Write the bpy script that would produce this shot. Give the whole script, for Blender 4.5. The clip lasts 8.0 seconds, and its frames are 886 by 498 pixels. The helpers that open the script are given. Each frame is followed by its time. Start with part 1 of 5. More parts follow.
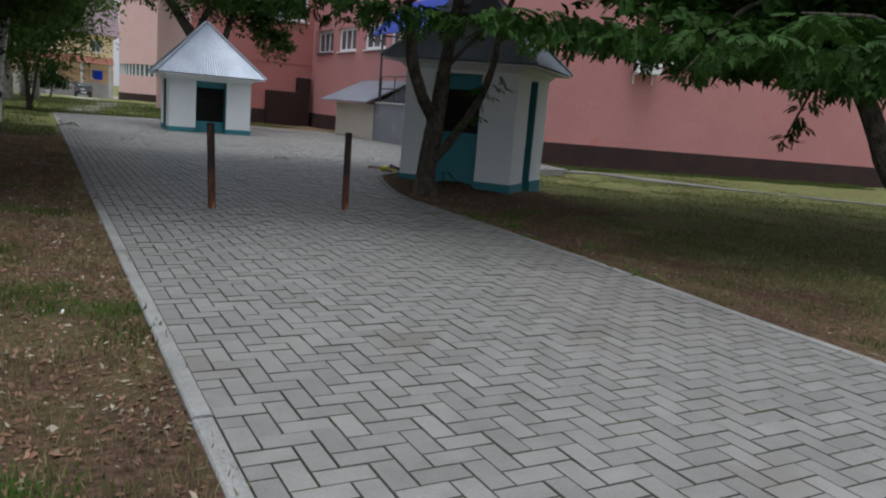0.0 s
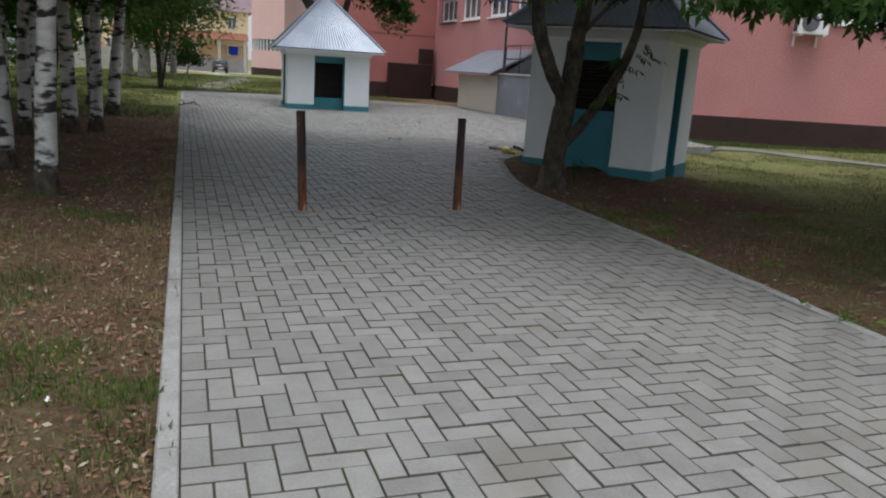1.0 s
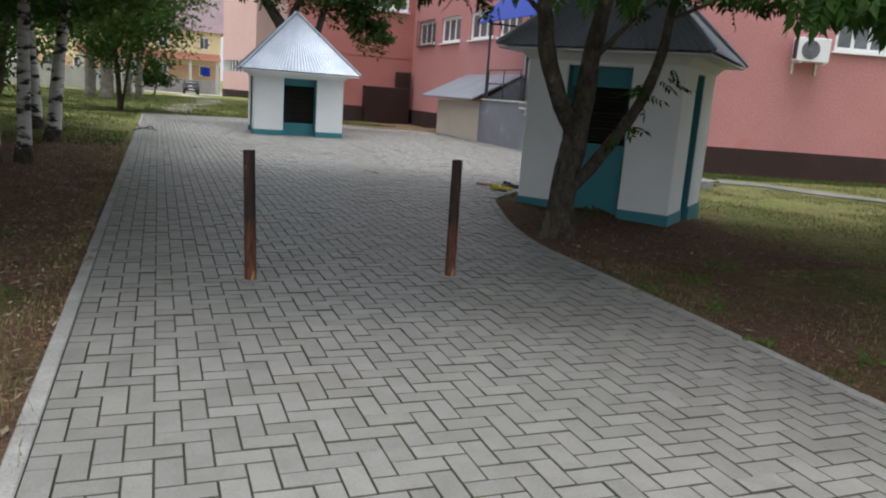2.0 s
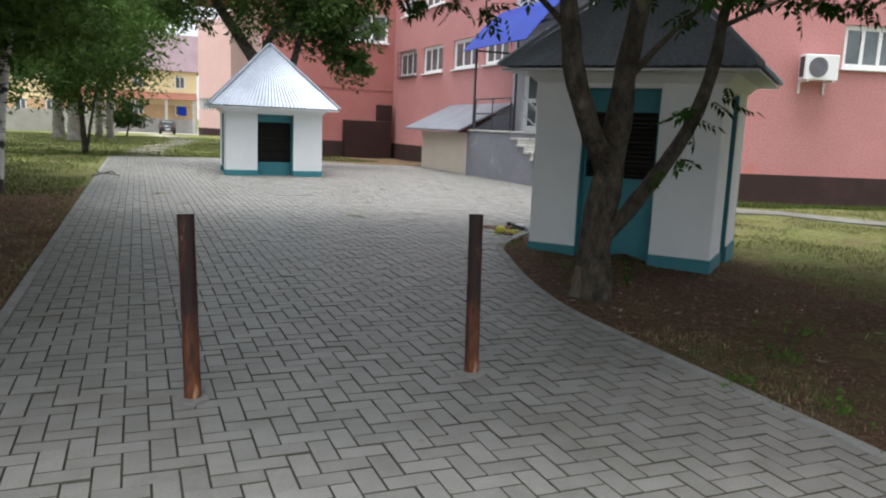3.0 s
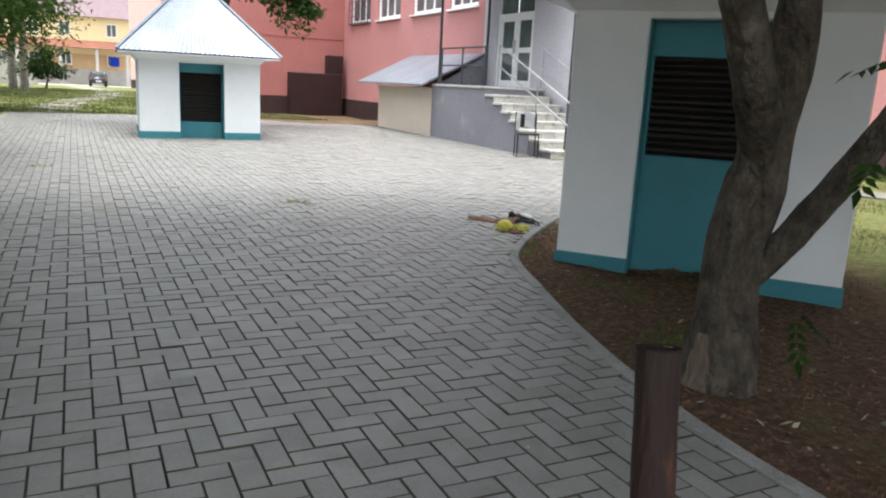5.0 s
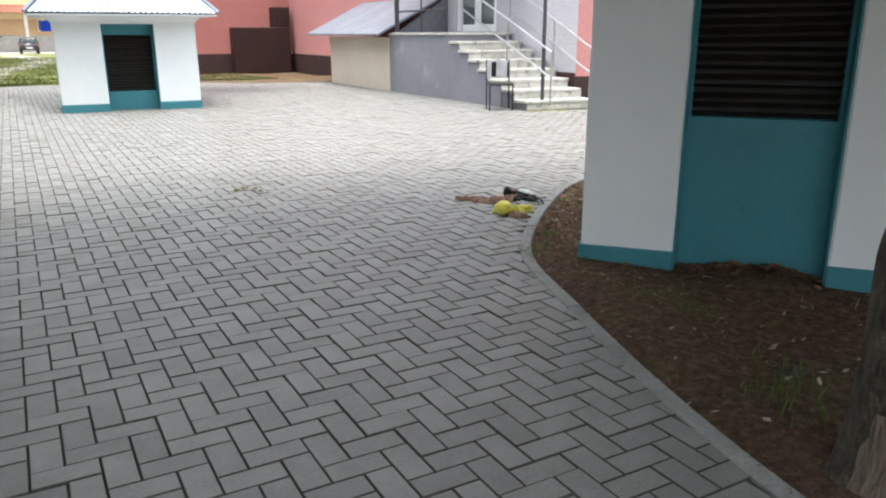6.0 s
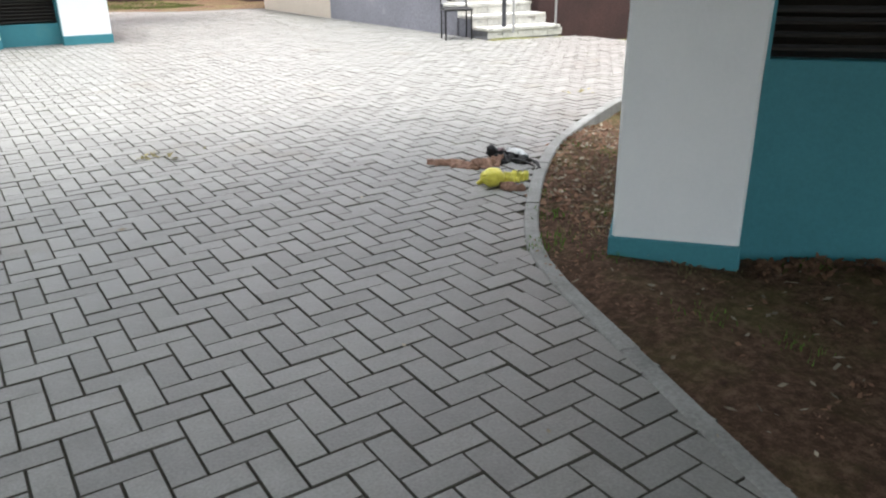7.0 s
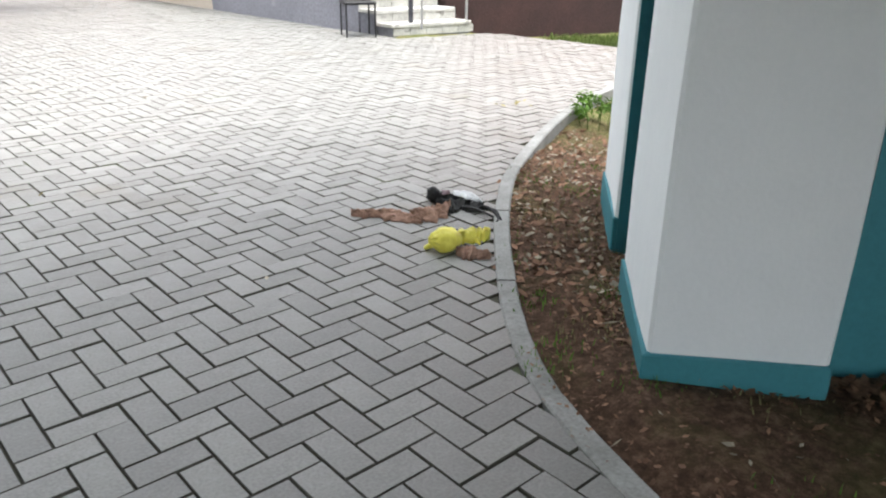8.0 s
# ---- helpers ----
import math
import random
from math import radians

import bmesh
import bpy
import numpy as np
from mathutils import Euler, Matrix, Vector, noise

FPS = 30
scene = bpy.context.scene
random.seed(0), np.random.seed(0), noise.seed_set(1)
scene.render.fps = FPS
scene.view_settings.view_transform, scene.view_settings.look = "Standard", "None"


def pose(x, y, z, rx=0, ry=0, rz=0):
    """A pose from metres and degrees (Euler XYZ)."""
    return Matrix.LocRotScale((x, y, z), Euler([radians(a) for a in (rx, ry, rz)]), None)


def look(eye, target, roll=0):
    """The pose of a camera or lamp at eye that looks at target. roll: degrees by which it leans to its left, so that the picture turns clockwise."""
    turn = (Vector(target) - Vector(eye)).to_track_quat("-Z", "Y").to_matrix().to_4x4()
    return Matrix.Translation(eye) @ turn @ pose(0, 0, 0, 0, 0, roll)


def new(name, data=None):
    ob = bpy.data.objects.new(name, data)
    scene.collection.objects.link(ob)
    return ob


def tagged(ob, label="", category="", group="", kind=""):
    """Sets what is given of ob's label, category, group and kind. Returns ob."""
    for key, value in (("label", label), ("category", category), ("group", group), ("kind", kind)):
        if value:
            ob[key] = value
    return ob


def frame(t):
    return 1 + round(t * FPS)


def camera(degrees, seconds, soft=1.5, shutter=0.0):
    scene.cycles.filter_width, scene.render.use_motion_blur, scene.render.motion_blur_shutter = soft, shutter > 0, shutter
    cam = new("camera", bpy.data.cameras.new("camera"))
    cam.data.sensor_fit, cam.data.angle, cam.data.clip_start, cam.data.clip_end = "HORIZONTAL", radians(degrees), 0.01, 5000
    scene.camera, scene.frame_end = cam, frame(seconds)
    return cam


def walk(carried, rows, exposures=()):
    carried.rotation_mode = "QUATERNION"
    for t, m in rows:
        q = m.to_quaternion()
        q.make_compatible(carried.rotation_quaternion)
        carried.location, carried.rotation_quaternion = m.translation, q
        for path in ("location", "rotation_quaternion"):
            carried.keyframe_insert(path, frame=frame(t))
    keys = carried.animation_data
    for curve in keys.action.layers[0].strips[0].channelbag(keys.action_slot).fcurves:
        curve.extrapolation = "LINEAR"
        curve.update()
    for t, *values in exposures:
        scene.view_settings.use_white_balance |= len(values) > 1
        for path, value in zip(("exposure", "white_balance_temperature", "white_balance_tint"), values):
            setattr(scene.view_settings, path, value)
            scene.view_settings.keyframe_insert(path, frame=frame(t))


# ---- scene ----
cam = camera(61.2, 8.0, soft=2.1)
PATH = [
    (0, (-0.557, -3.533, 1.172), (0.392, -1.809, 0.812), 4.8),
    (0.5, (-0.202, -2.862, 1.187), (0.742, -1.15, 0.766), 2.9),
    (1, (0.037, -2.277, 1.278), (0.682, -0.441, 0.815), 3.6),
    (1.2, (0.146, -1.965, 1.302), (0.85, -0.133, 0.918), 5.6),
    (2.3, (0.51, -0.329, 1.31), (1.256, 1.481, 0.9), 2.8),
    (2.5, (0.586, -0.021, 1.3), (1.457, 1.745, 0.95), 1.4),
    (3, (0.779, 0.681, 1.307), (1.53, 2.508, 0.989), 2.4),
    (3.5, (0.995, 1.384, 1.307), (1.931, 3.116, 0.954), 3.6),
    (4, (1.199, 2.074, 1.316), (1.969, 3.88, 0.935), 1.9),
    (4.2, (1.245, 2.294, 1.295), (2.058, 4.086, 0.94), 3.1),
    (5.3, (1.75, 3.86, 1.273), (2.681, 5.563, 0.792), 2.1),
    (5.5, (1.844, 4.114, 1.294), (2.826, 5.778, 0.78), 1.7),
    (6, (2.022, 4.71, 1.309), (2.962, 6.385, 0.754), -0.1),
    (6.5, (2.229, 5.318, 1.276), (3.312, 6.894, 0.69), 3.1),
    (7, (2.527, 5.913, 1.268), (3.554, 7.463, 0.531), -0.7),
    (7.5, (2.787, 6.482, 1.253), (3.99, 7.887, 0.495), 3.0),
    (8, (3.068, 7.032, 1.237), (4.31, 8.403, 0.478), 0.8),
]
walk(cam, [(t, look(eye, target, roll)) for t, eye, target, roll in PATH],
     exposures=[(0.0, -0.55, 6150, 10), (1.0, -0.25, 6300, 10), (2.5, 0.25, 6450, 9), (4.0, 0.85, 6500, 9), (5.5, 1.1, 6500, 9), (8.0, 1.45, 6500, 9)])

# ---- world and light: soft sun through a thin overcast ----
world = bpy.data.worlds.new("overcast_sky")
scene.world = world
world.use_nodes = True
wn, wl = world.node_tree.nodes, world.node_tree.links
wn.clear()
sky = wn.new("ShaderNodeTexSky")
sky.sky_type = "NISHITA"
sky.sun_disc = False
sky.sun_elevation, sky.sun_rotation = radians(80), radians(200)
sky.dust_density = 4.0
grey = wn.new("ShaderNodeMixRGB")
grey.inputs[0].default_value = 0.72
grey.inputs[2].default_value = (12.0, 12.4, 13.0, 1)
wl.new(sky.outputs[0], grey.inputs[1])
# a thin overcast sky is more than twice as bright overhead as at the horizon
way = wn.new("ShaderNodeTexCoord")
sep = wn.new("ShaderNodeSeparateXYZ")
wl.new(way.outputs["Generated"], sep.inputs[0])
up = wn.new("ShaderNodeMapRange")
up.inputs[1].default_value, up.inputs[2].default_value, up.inputs[3].default_value, up.inputs[4].default_value = 0.0, 1.0, 0.6, 1.45
wl.new(sep.outputs[2], up.inputs[0])
dome = wn.new("ShaderNodeVectorMath")
dome.operation = "SCALE"
wl.new(grey.outputs[0], dome.inputs[0]), wl.new(up.outputs[0], dome.inputs["Scale"])
bg = wn.new("ShaderNodeBackground")
bg.inputs[1].default_value = 0.12
wl.new(dome.outputs[0], bg.inputs[0])
wl.new(bg.outputs[0], wn.new("ShaderNodeOutputWorld").inputs[0])

sun = new("sun", bpy.data.lights.new("sun", "SUN"))
sun.data.energy, sun.data.angle, sun.data.color = 2.6, radians(34), (1.0, 0.985, 0.96)
sun.matrix_world = look((0, -3, 40), (3, 3, 0))


# ---- materials ----
def mat(name, a, b=None, rough=0.85, scale=8.0, metal=0.0, bump=0.15, fine=60.0, spread=0.0, spots=None, island=False, spec=0.3, detail=6, stretch=None, dist=0.02, grain=0.4):
    """Two-scale mottled surface. a, b: colours; spread: how much each piece differs; spots: (colour, scale, threshold) of stains."""
    m = bpy.data.materials.new(name)
    m.use_nodes = True
    n, l = m.node_tree.nodes, m.node_tree.links
    bsdf = n["Principled BSDF"]
    bsdf.inputs["Roughness"].default_value = rough
    bsdf.inputs["Metallic"].default_value = metal
    bsdf.inputs["Specular IOR Level"].default_value = spec
    b = b or tuple(c * 0.75 for c in a)
    co = n.new("ShaderNodeTexCoord")
    vec = co.outputs["Object"]
    if stretch:
        mp = n.new("ShaderNodeMapping")
        mp.inputs["Scale"].default_value = stretch
        l.new(vec, mp.inputs[0])
        vec = mp.outputs[0]
    big, small = n.new("ShaderNodeTexNoise"), n.new("ShaderNodeTexNoise")
    big.inputs["Scale"].default_value, small.inputs["Scale"].default_value = scale, fine
    big.inputs["Detail"].default_value = detail
    big.inputs["Roughness"].default_value = 0.65
    small.inputs["Detail"].default_value = 4
    l.new(vec, big.inputs[0]), l.new(vec, small.inputs[0])
    ramp = n.new("ShaderNodeValToRGB")
    ramp.color_ramp.elements[0].position, ramp.color_ramp.elements[1].position = 0.34, 0.66
    ramp.color_ramp.elements[0].color, ramp.color_ramp.elements[1].color = (*b, 1), (*a, 1)
    l.new(big.outputs[0], ramp.inputs[0])
    over = n.new("ShaderNodeMixRGB")
    over.blend_type = "OVERLAY"
    over.inputs[0].default_value = grain
    l.new(ramp.outputs[0], over.inputs[1]), l.new(small.outputs[0], over.inputs[2])
    out = over.outputs[0]
    if spots:
        st = n.new("ShaderNodeTexNoise")
        st.inputs["Scale"].default_value, st.inputs["Detail"].default_value = spots[1], 8
        l.new(vec, st.inputs[0])
        sr = n.new("ShaderNodeValToRGB")
        sr.color_ramp.elements[0].position, sr.color_ramp.elements[1].position = spots[2], min(1, spots[2] + 0.08)
        l.new(st.outputs[0], sr.inputs[0])
        mx = n.new("ShaderNodeMixRGB")
        mx.inputs[2].default_value = (*spots[0], 1)
        l.new(sr.outputs[0], mx.inputs[0]), l.new(out, mx.inputs[1])
        out = mx.outputs[0]
    if spread:
        rnd = (n.new("ShaderNodeNewGeometry").outputs["Random Per Island"] if island else n.new("ShaderNodeObjectInfo").outputs["Random"])
        mr = n.new("ShaderNodeMapRange")
        mr.inputs[3].default_value, mr.inputs[4].default_value = 1 - spread, 1 + spread
        l.new(rnd, mr.inputs[0])
        hs = n.new("ShaderNodeHueSaturation")
        l.new(mr.outputs[0], hs.inputs["Value"]), l.new(out, hs.inputs["Color"])
        out = hs.outputs[0]
    l.new(out, bsdf.inputs["Base Color"])
    if bump:
        bp = n.new("ShaderNodeBump")
        bp.inputs["Strength"].default_value, bp.inputs["Distance"].default_value = bump, dist
        l.new(small.outputs[0], bp.inputs["Height"])
        l.new(bp.outputs[0], bsdf.inputs["Normal"])
    return m


def leaf_mat(name, a, b, through_light=0.25):
    m = mat(name, a, b, rough=0.65, scale=2.0, fine=20, bump=0, spread=0.35, island=True, spec=0.12)
    n, l = m.node_tree.nodes, m.node_tree.links
    bsdf, out = n["Principled BSDF"], n["Material Output"]
    tr = n.new("ShaderNodeBsdfTranslucent")
    l.new(bsdf.inputs["Base Color"].links[0].from_socket, tr.inputs[0])
    mix = n.new("ShaderNodeMixShader")
    mix.inputs[0].default_value = through_light
    l.new(bsdf.outputs[0], mix.inputs[1]), l.new(tr.outputs[0], mix.inputs[2]), l.new(mix.outputs[0], out.inputs[0])
    return m


PAVER = mat("concrete_paver", (0.225, 0.222, 0.211), (0.177, 0.174, 0.163), rough=0.52, spec=0.5, grain=0.35, scale=5.0, fine=110, spread=0.13, bump=0.2, spots=((0.18, 0.171, 0.153), 1.3, 0.6))
PAVER_F = mat("concrete_paver_field", (0.225, 0.222, 0.211), (0.177, 0.174, 0.163), rough=0.52, spec=0.5, grain=0.35, scale=5.0, fine=110, spread=0.13, island=True, bump=0.2, spots=((0.18, 0.171, 0.153), 1.3, 0.6))
SAND = mat("joint_sand", (0.078, 0.073, 0.053), (0.045, 0.045, 0.03), scale=3, fine=40, spots=((0.05, 0.07, 0.025), 1.5, 0.6))
DIRT = mat("joint_dirt", (0.085, 0.081, 0.068), (0.056, 0.056, 0.043), scale=5, fine=60, spots=((0.07, 0.085, 0.035), 2.5, 0.6))
KERB = mat("kerb_concrete", (0.29, 0.29, 0.28), (0.2, 0.2, 0.19), rough=0.85, scale=4, fine=80, spread=0.1, bump=0.3)
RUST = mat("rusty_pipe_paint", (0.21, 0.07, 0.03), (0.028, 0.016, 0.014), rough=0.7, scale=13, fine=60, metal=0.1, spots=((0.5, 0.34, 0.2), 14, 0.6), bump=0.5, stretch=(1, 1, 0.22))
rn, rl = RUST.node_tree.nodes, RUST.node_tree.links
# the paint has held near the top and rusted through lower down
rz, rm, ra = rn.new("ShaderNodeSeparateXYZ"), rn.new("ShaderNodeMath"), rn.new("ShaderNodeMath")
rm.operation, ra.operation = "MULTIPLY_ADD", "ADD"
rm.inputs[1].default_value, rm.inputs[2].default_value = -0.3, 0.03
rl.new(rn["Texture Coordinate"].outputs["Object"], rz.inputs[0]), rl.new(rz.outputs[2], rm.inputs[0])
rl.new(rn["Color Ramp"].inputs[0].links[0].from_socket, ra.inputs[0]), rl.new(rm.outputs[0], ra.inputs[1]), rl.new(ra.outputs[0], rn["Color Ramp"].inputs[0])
RUST_D = mat("rust_dark", (0.02, 0.014, 0.012), rough=0.9)
WHITE = mat("whitewash_plaster", (0.78, 0.81, 0.815), (0.7, 0.735, 0.745), rough=0.9, scale=0.8, fine=55, bump=0.06, grain=0.1)
TEAL = mat("teal_paint", (0.052, 0.225, 0.265), (0.042, 0.185, 0.22), rough=0.6, scale=1.5, fine=60, bump=0.06, grain=0.12, spots=((0.06, 0.22, 0.25), 3, 0.64))
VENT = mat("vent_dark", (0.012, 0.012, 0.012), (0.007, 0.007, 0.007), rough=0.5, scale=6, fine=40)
SLAT = mat("vent_slat_dark_wood", (0.03, 0.026, 0.022), (0.018, 0.016, 0.014), rough=0.6, scale=6, fine=60)
ZINC = mat("galvanised_sheet", (0.26, 0.29, 0.335), (0.2, 0.225, 0.265), rough=0.42, metal=0.55, scale=1.5, fine=30, bump=0.05)
ZINC_D = mat("weathered_blue_grey_sheet", (0.4, 0.45, 0.53), (0.31, 0.355, 0.43), rough=0.5, metal=0.1, scale=1.5, fine=30, bump=0.05)
PINK = mat("pink_render", (0.52, 0.24, 0.236), (0.465, 0.21, 0.205), rough=0.92, scale=0.5, fine=25, bump=0.3, spots=((0.52, 0.2, 0.18), 0.9, 0.64))
# darker, redder copy of PINK: the back wall's shade is in the colour
PINK_SHADED = mat("pink_render_shaded", (0.42, 0.165, 0.15), (0.36, 0.14, 0.125), rough=0.92, scale=0.5, fine=25, bump=0.3)
PINK_L = mat("pale_pink_render", (0.75, 0.5, 0.48), (0.7, 0.45, 0.43), rough=0.9, scale=0.3, fine=15)
PLINTH = mat("dark_brown_plinth", (0.055, 0.028, 0.026), (0.035, 0.02, 0.019), rough=0.8, scale=1.5, fine=30, bump=0.3)
BROWN = mat("brown_sheet", (0.036, 0.015, 0.014), (0.024, 0.011, 0.01), rough=0.6, scale=1.5, fine=30)
PVC = mat("white_pvc", (0.8, 0.8, 0.8), (0.76, 0.76, 0.76), rough=0.35, bump=0, scale=2)
LILAC = mat("lilac_render", (0.52, 0.5, 0.54), (0.46, 0.45, 0.49), rough=0.9, scale=0.8, fine=25)
GREYW = mat("grey_painted_wall", (0.22, 0.22, 0.25), (0.18, 0.18, 0.205), rough=0.9, scale=0.8, fine=25, bump=0.2, spots=((0.27, 0.27, 0.29), 1.5, 0.64))
BEIGE = mat("beige_render", (0.64, 0.55, 0.46), (0.58, 0.5, 0.42), rough=0.9, scale=0.8, fine=30, bump=0.2)
STONE = mat("pale_step_stone", (0.55, 0.54, 0.5), (0.38, 0.37, 0.34), rough=0.7, scale=4, fine=40, spots=((0.25, 0.24, 0.22), 6, 0.6))
STEEL = mat("brushed_steel", (0.6, 0.6, 0.62), rough=0.3, metal=0.9, bump=0, scale=3)
GREYM = mat("grey_painted_metal", (0.08, 0.08, 0.09), rough=0.5, metal=0.3, bump=0.05)
BLUE = mat("blue_canopy_sheet", (0.004, 0.03, 0.28), (0.004, 0.022, 0.21), rough=0.45, scale=1, bump=0, spec=0.1)
BLACK = mat("black_plastic", (0.012, 0.012, 0.013), rough=0.5, bump=0)
PAPER = mat("white_cloth", (0.75, 0.76, 0.78), rough=0.8, bump=0.1)
YELLOW = mat("yellow_plastic_bag", (0.75, 0.69, 0.12), (0.68, 0.61, 0.09), rough=0.35, scale=8, fine=30, bump=0.5)
TAN = mat("tan_nylon_cloth", (0.33, 0.2, 0.145), (0.2, 0.115, 0.085), rough=0.8, scale=15, fine=80, bump=0.5)
GLASSD = mat("window_glass", (0.12, 0.14, 0.15), (0.07, 0.085, 0.09), rough=0.08, scale=1.2, fine=3, bump=0, spec=0.8)
CURTAIN = mat("pale_curtain", (0.5, 0.52, 0.5), (0.3, 0.32, 0.31), rough=0.9, scale=3, bump=0)
BARK = mat("grey_brown_bark", (0.11, 0.094, 0.072), (0.03, 0.025, 0.019), rough=0.95, scale=11, fine=38, bump=1.0, stretch=(1, 1, 0.6), spots=((0.165, 0.14, 0.11), 4, 0.63), dist=0.06)
BARK_L = mat("pale_far_bark", (0.3, 0.28, 0.25), (0.16, 0.15, 0.13), rough=0.95, scale=4, fine=30, bump=0.5)
BARE = mat("worn_pale_bark", (0.23, 0.185, 0.145), (0.12, 0.092, 0.07), rough=0.9, scale=9, fine=50, stretch=(1, 1, 0.15), bump=1.0, dist=0.05)
BIRCH = mat("birch_bark", (0.6, 0.6, 0.57), (0.4, 0.4, 0.37), rough=0.8, scale=3, fine=40, bump=0.4, spots=((0.03, 0.028, 0.026), 3.6, 0.5), stretch=(1, 1, 2.8))
LEAF = leaf_mat("ash_leaf", (0.034, 0.082, 0.014), (0.018, 0.046, 0.008))
LEAF_B = leaf_mat("birch_leaf", (0.085, 0.15, 0.035), (0.045, 0.09, 0.02), 0.42)
LEAF_M = leaf_mat("maple_leaf", (0.07, 0.12, 0.03), (0.04, 0.075, 0.018), 0.4)
LEAF_G = leaf_mat("grass_blade", (0.115, 0.155, 0.045), (0.07, 0.1, 0.028))
WEED = leaf_mat("weed_leaf", (0.12, 0.22, 0.04), (0.07, 0.14, 0.025))
LEAF_Y = leaf_mat("dry_grass_blade", (0.3, 0.265, 0.13), (0.17, 0.15, 0.07))
LITTER = leaf_mat("dead_leaf", (0.33, 0.19, 0.12), (0.1, 0.06, 0.042))
LITTER_P = leaf_mat("pale_scrap", (0.4, 0.36, 0.28), (0.25, 0.21, 0.15))
YELB = mat("yellow_render", (0.78, 0.64, 0.38), (0.72, 0.59, 0.35), rough=0.9, scale=0.3, fine=10)
OCHRE = mat("ochre_brick", (0.58, 0.4, 0.23), (0.5, 0.34, 0.2), rough=0.9, scale=0.5, fine=10)
ROOFP = mat("purple_brown_roof", (0.24, 0.17, 0.19), (0.2, 0.145, 0.16), rough=0.7, scale=0.5, fine=10)
ROOFR = mat("rust_red_roof", (0.22, 0.085, 0.055), (0.18, 0.07, 0.045), rough=0.7, scale=0.5, fine=10)
CARP = mat("black_car_paint", (0.012, 0.013, 0.016), rough=0.25, bump=0, scale=1, spec=0.6)
OLDC = mat("old_walkway_concrete", (0.2, 0.195, 0.18), (0.12, 0.12, 0.105), rough=0.9, scale=1.2, fine=40, spots=((0.1, 0.11, 0.06), 0.8, 0.58))
LIGHTC = mat("pale_concrete", (0.45, 0.44, 0.41), (0.36, 0.35, 0.32), rough=0.9, scale=1.5, fine=40)


def ground_mat():
    """Soil with litter near the paving, turf further off, and a worn track in the far lawn."""
    m = bpy.data.materials.new("soil_and_turf")
    m.use_nodes = True
    n, l = m.node_tree.nodes, m.node_tree.links
    bsdf = n["Principled BSDF"]
    bsdf.inputs["Roughness"].default_value, bsdf.inputs["Specular IOR Level"].default_value = 1.0, 0.1
    co = n.new("ShaderNodeTexCoord").outputs["Object"]

    def tex(s, d=6, r=0.65):
        t = n.new("ShaderNodeTexNoise")
        t.inputs["Scale"].default_value, t.inputs["Detail"].default_value, t.inputs["Roughness"].default_value = s, d, r
        l.new(co, t.inputs[0])
        return t.outputs[0]

    def ramp(v, *stops):
        r = n.new("ShaderNodeValToRGB")
        while len(r.color_ramp.elements) < len(stops):
            r.color_ramp.elements.new(0.5)
        for e, (p, c) in zip(r.color_ramp.elements, stops):
            e.position, e.color = p, (*c, 1)
        l.new(v, r.inputs[0])
        return r.outputs[0]

    def mix(f, a, b):
        x = n.new("ShaderNodeMixRGB")
        l.new(f, x.inputs[0]), l.new(a, x.inputs[1]), l.new(b, x.inputs[2])
        return x.outputs[0]

    soil = ramp(tex(22, 8, 0.8), (0.3, (0.045, 0.028, 0.02)), (0.48, (0.115, 0.072, 0.05)), (0.6, (0.21, 0.13, 0.088)), (0.75, (0.3, 0.22, 0.155)))
    turf = ramp(tex(9, 8, 0.75), (0.3, (0.075, 0.085, 0.03)), (0.5, (0.15, 0.17, 0.058)), (0.7, (0.28, 0.25, 0.125)))
    at = n.new("ShaderNodeAttribute")
    at.attribute_name = "turf"
    ad = n.new("ShaderNodeMath")
    ad.operation = "ADD"
    nz = n.new("ShaderNodeMapRange")
    nz.inputs[1].default_value, nz.inputs[2].default_value, nz.inputs[3].default_value, nz.inputs[4].default_value = 0.35, 0.65, -0.35, 0.35
    l.new(tex(1.3, 8, 0.7), nz.inputs[0])
    l.new(at.outputs["Fac"], ad.inputs[0]), l.new(nz.outputs[0], ad.inputs[1])
    ad.use_clamp = True
    out = mix(ad.outputs[0], soil, turf)
    rd = n.new("ShaderNodeAttribute")
    rd.attribute_name = "bare"
    pale = ramp(tex(6), (0.35, (0.3, 0.28, 0.24)), (0.65, (0.42, 0.4, 0.36)))
    out = mix(rd.outputs["Fac"], out, pale)
    l.new(out, bsdf.inputs["Base Color"])
    bp = n.new("ShaderNodeBump")
    bp.inputs["Strength"].default_value, bp.inputs["Distance"].default_value = 0.9, 0.04
    l.new(tex(35, 8, 0.8), bp.inputs["Height"]), l.new(bp.outputs[0], bsdf.inputs["Normal"])
    return m


GROUND = ground_mat()


# ---- mesh tools ----
def part(name, bm, material, parent=None, label="", smooth=False):
    me = bpy.data.meshes.new(name)
    bm.to_mesh(me)
    bm.free()
    if smooth:
        for p in me.polygons:
            p.use_smooth = True
    me.materials.append(material)
    ob = new(name, me)
    ob.parent = parent
    if label:
        ob["label"] = label
    return ob


def raw(name, verts, faces, material, parent=None, label="", smooth=False):
    me = bpy.data.meshes.new(name)
    me.from_pydata(verts, [], faces)
    me.update()
    me.materials.append(material)
    if smooth:
        for p in me.polygons:
            p.use_smooth = True
    ob = new(name, me)
    ob.parent = parent
    if label:
        ob["label"] = label
    return ob


def thing(name, label, category, m=None, group="", kind=""):
    ob = new(name)
    ob.empty_display_size = 0.2
    if m is not None:
        ob.matrix_world = m
    return tagged(ob, label, category, group, kind)


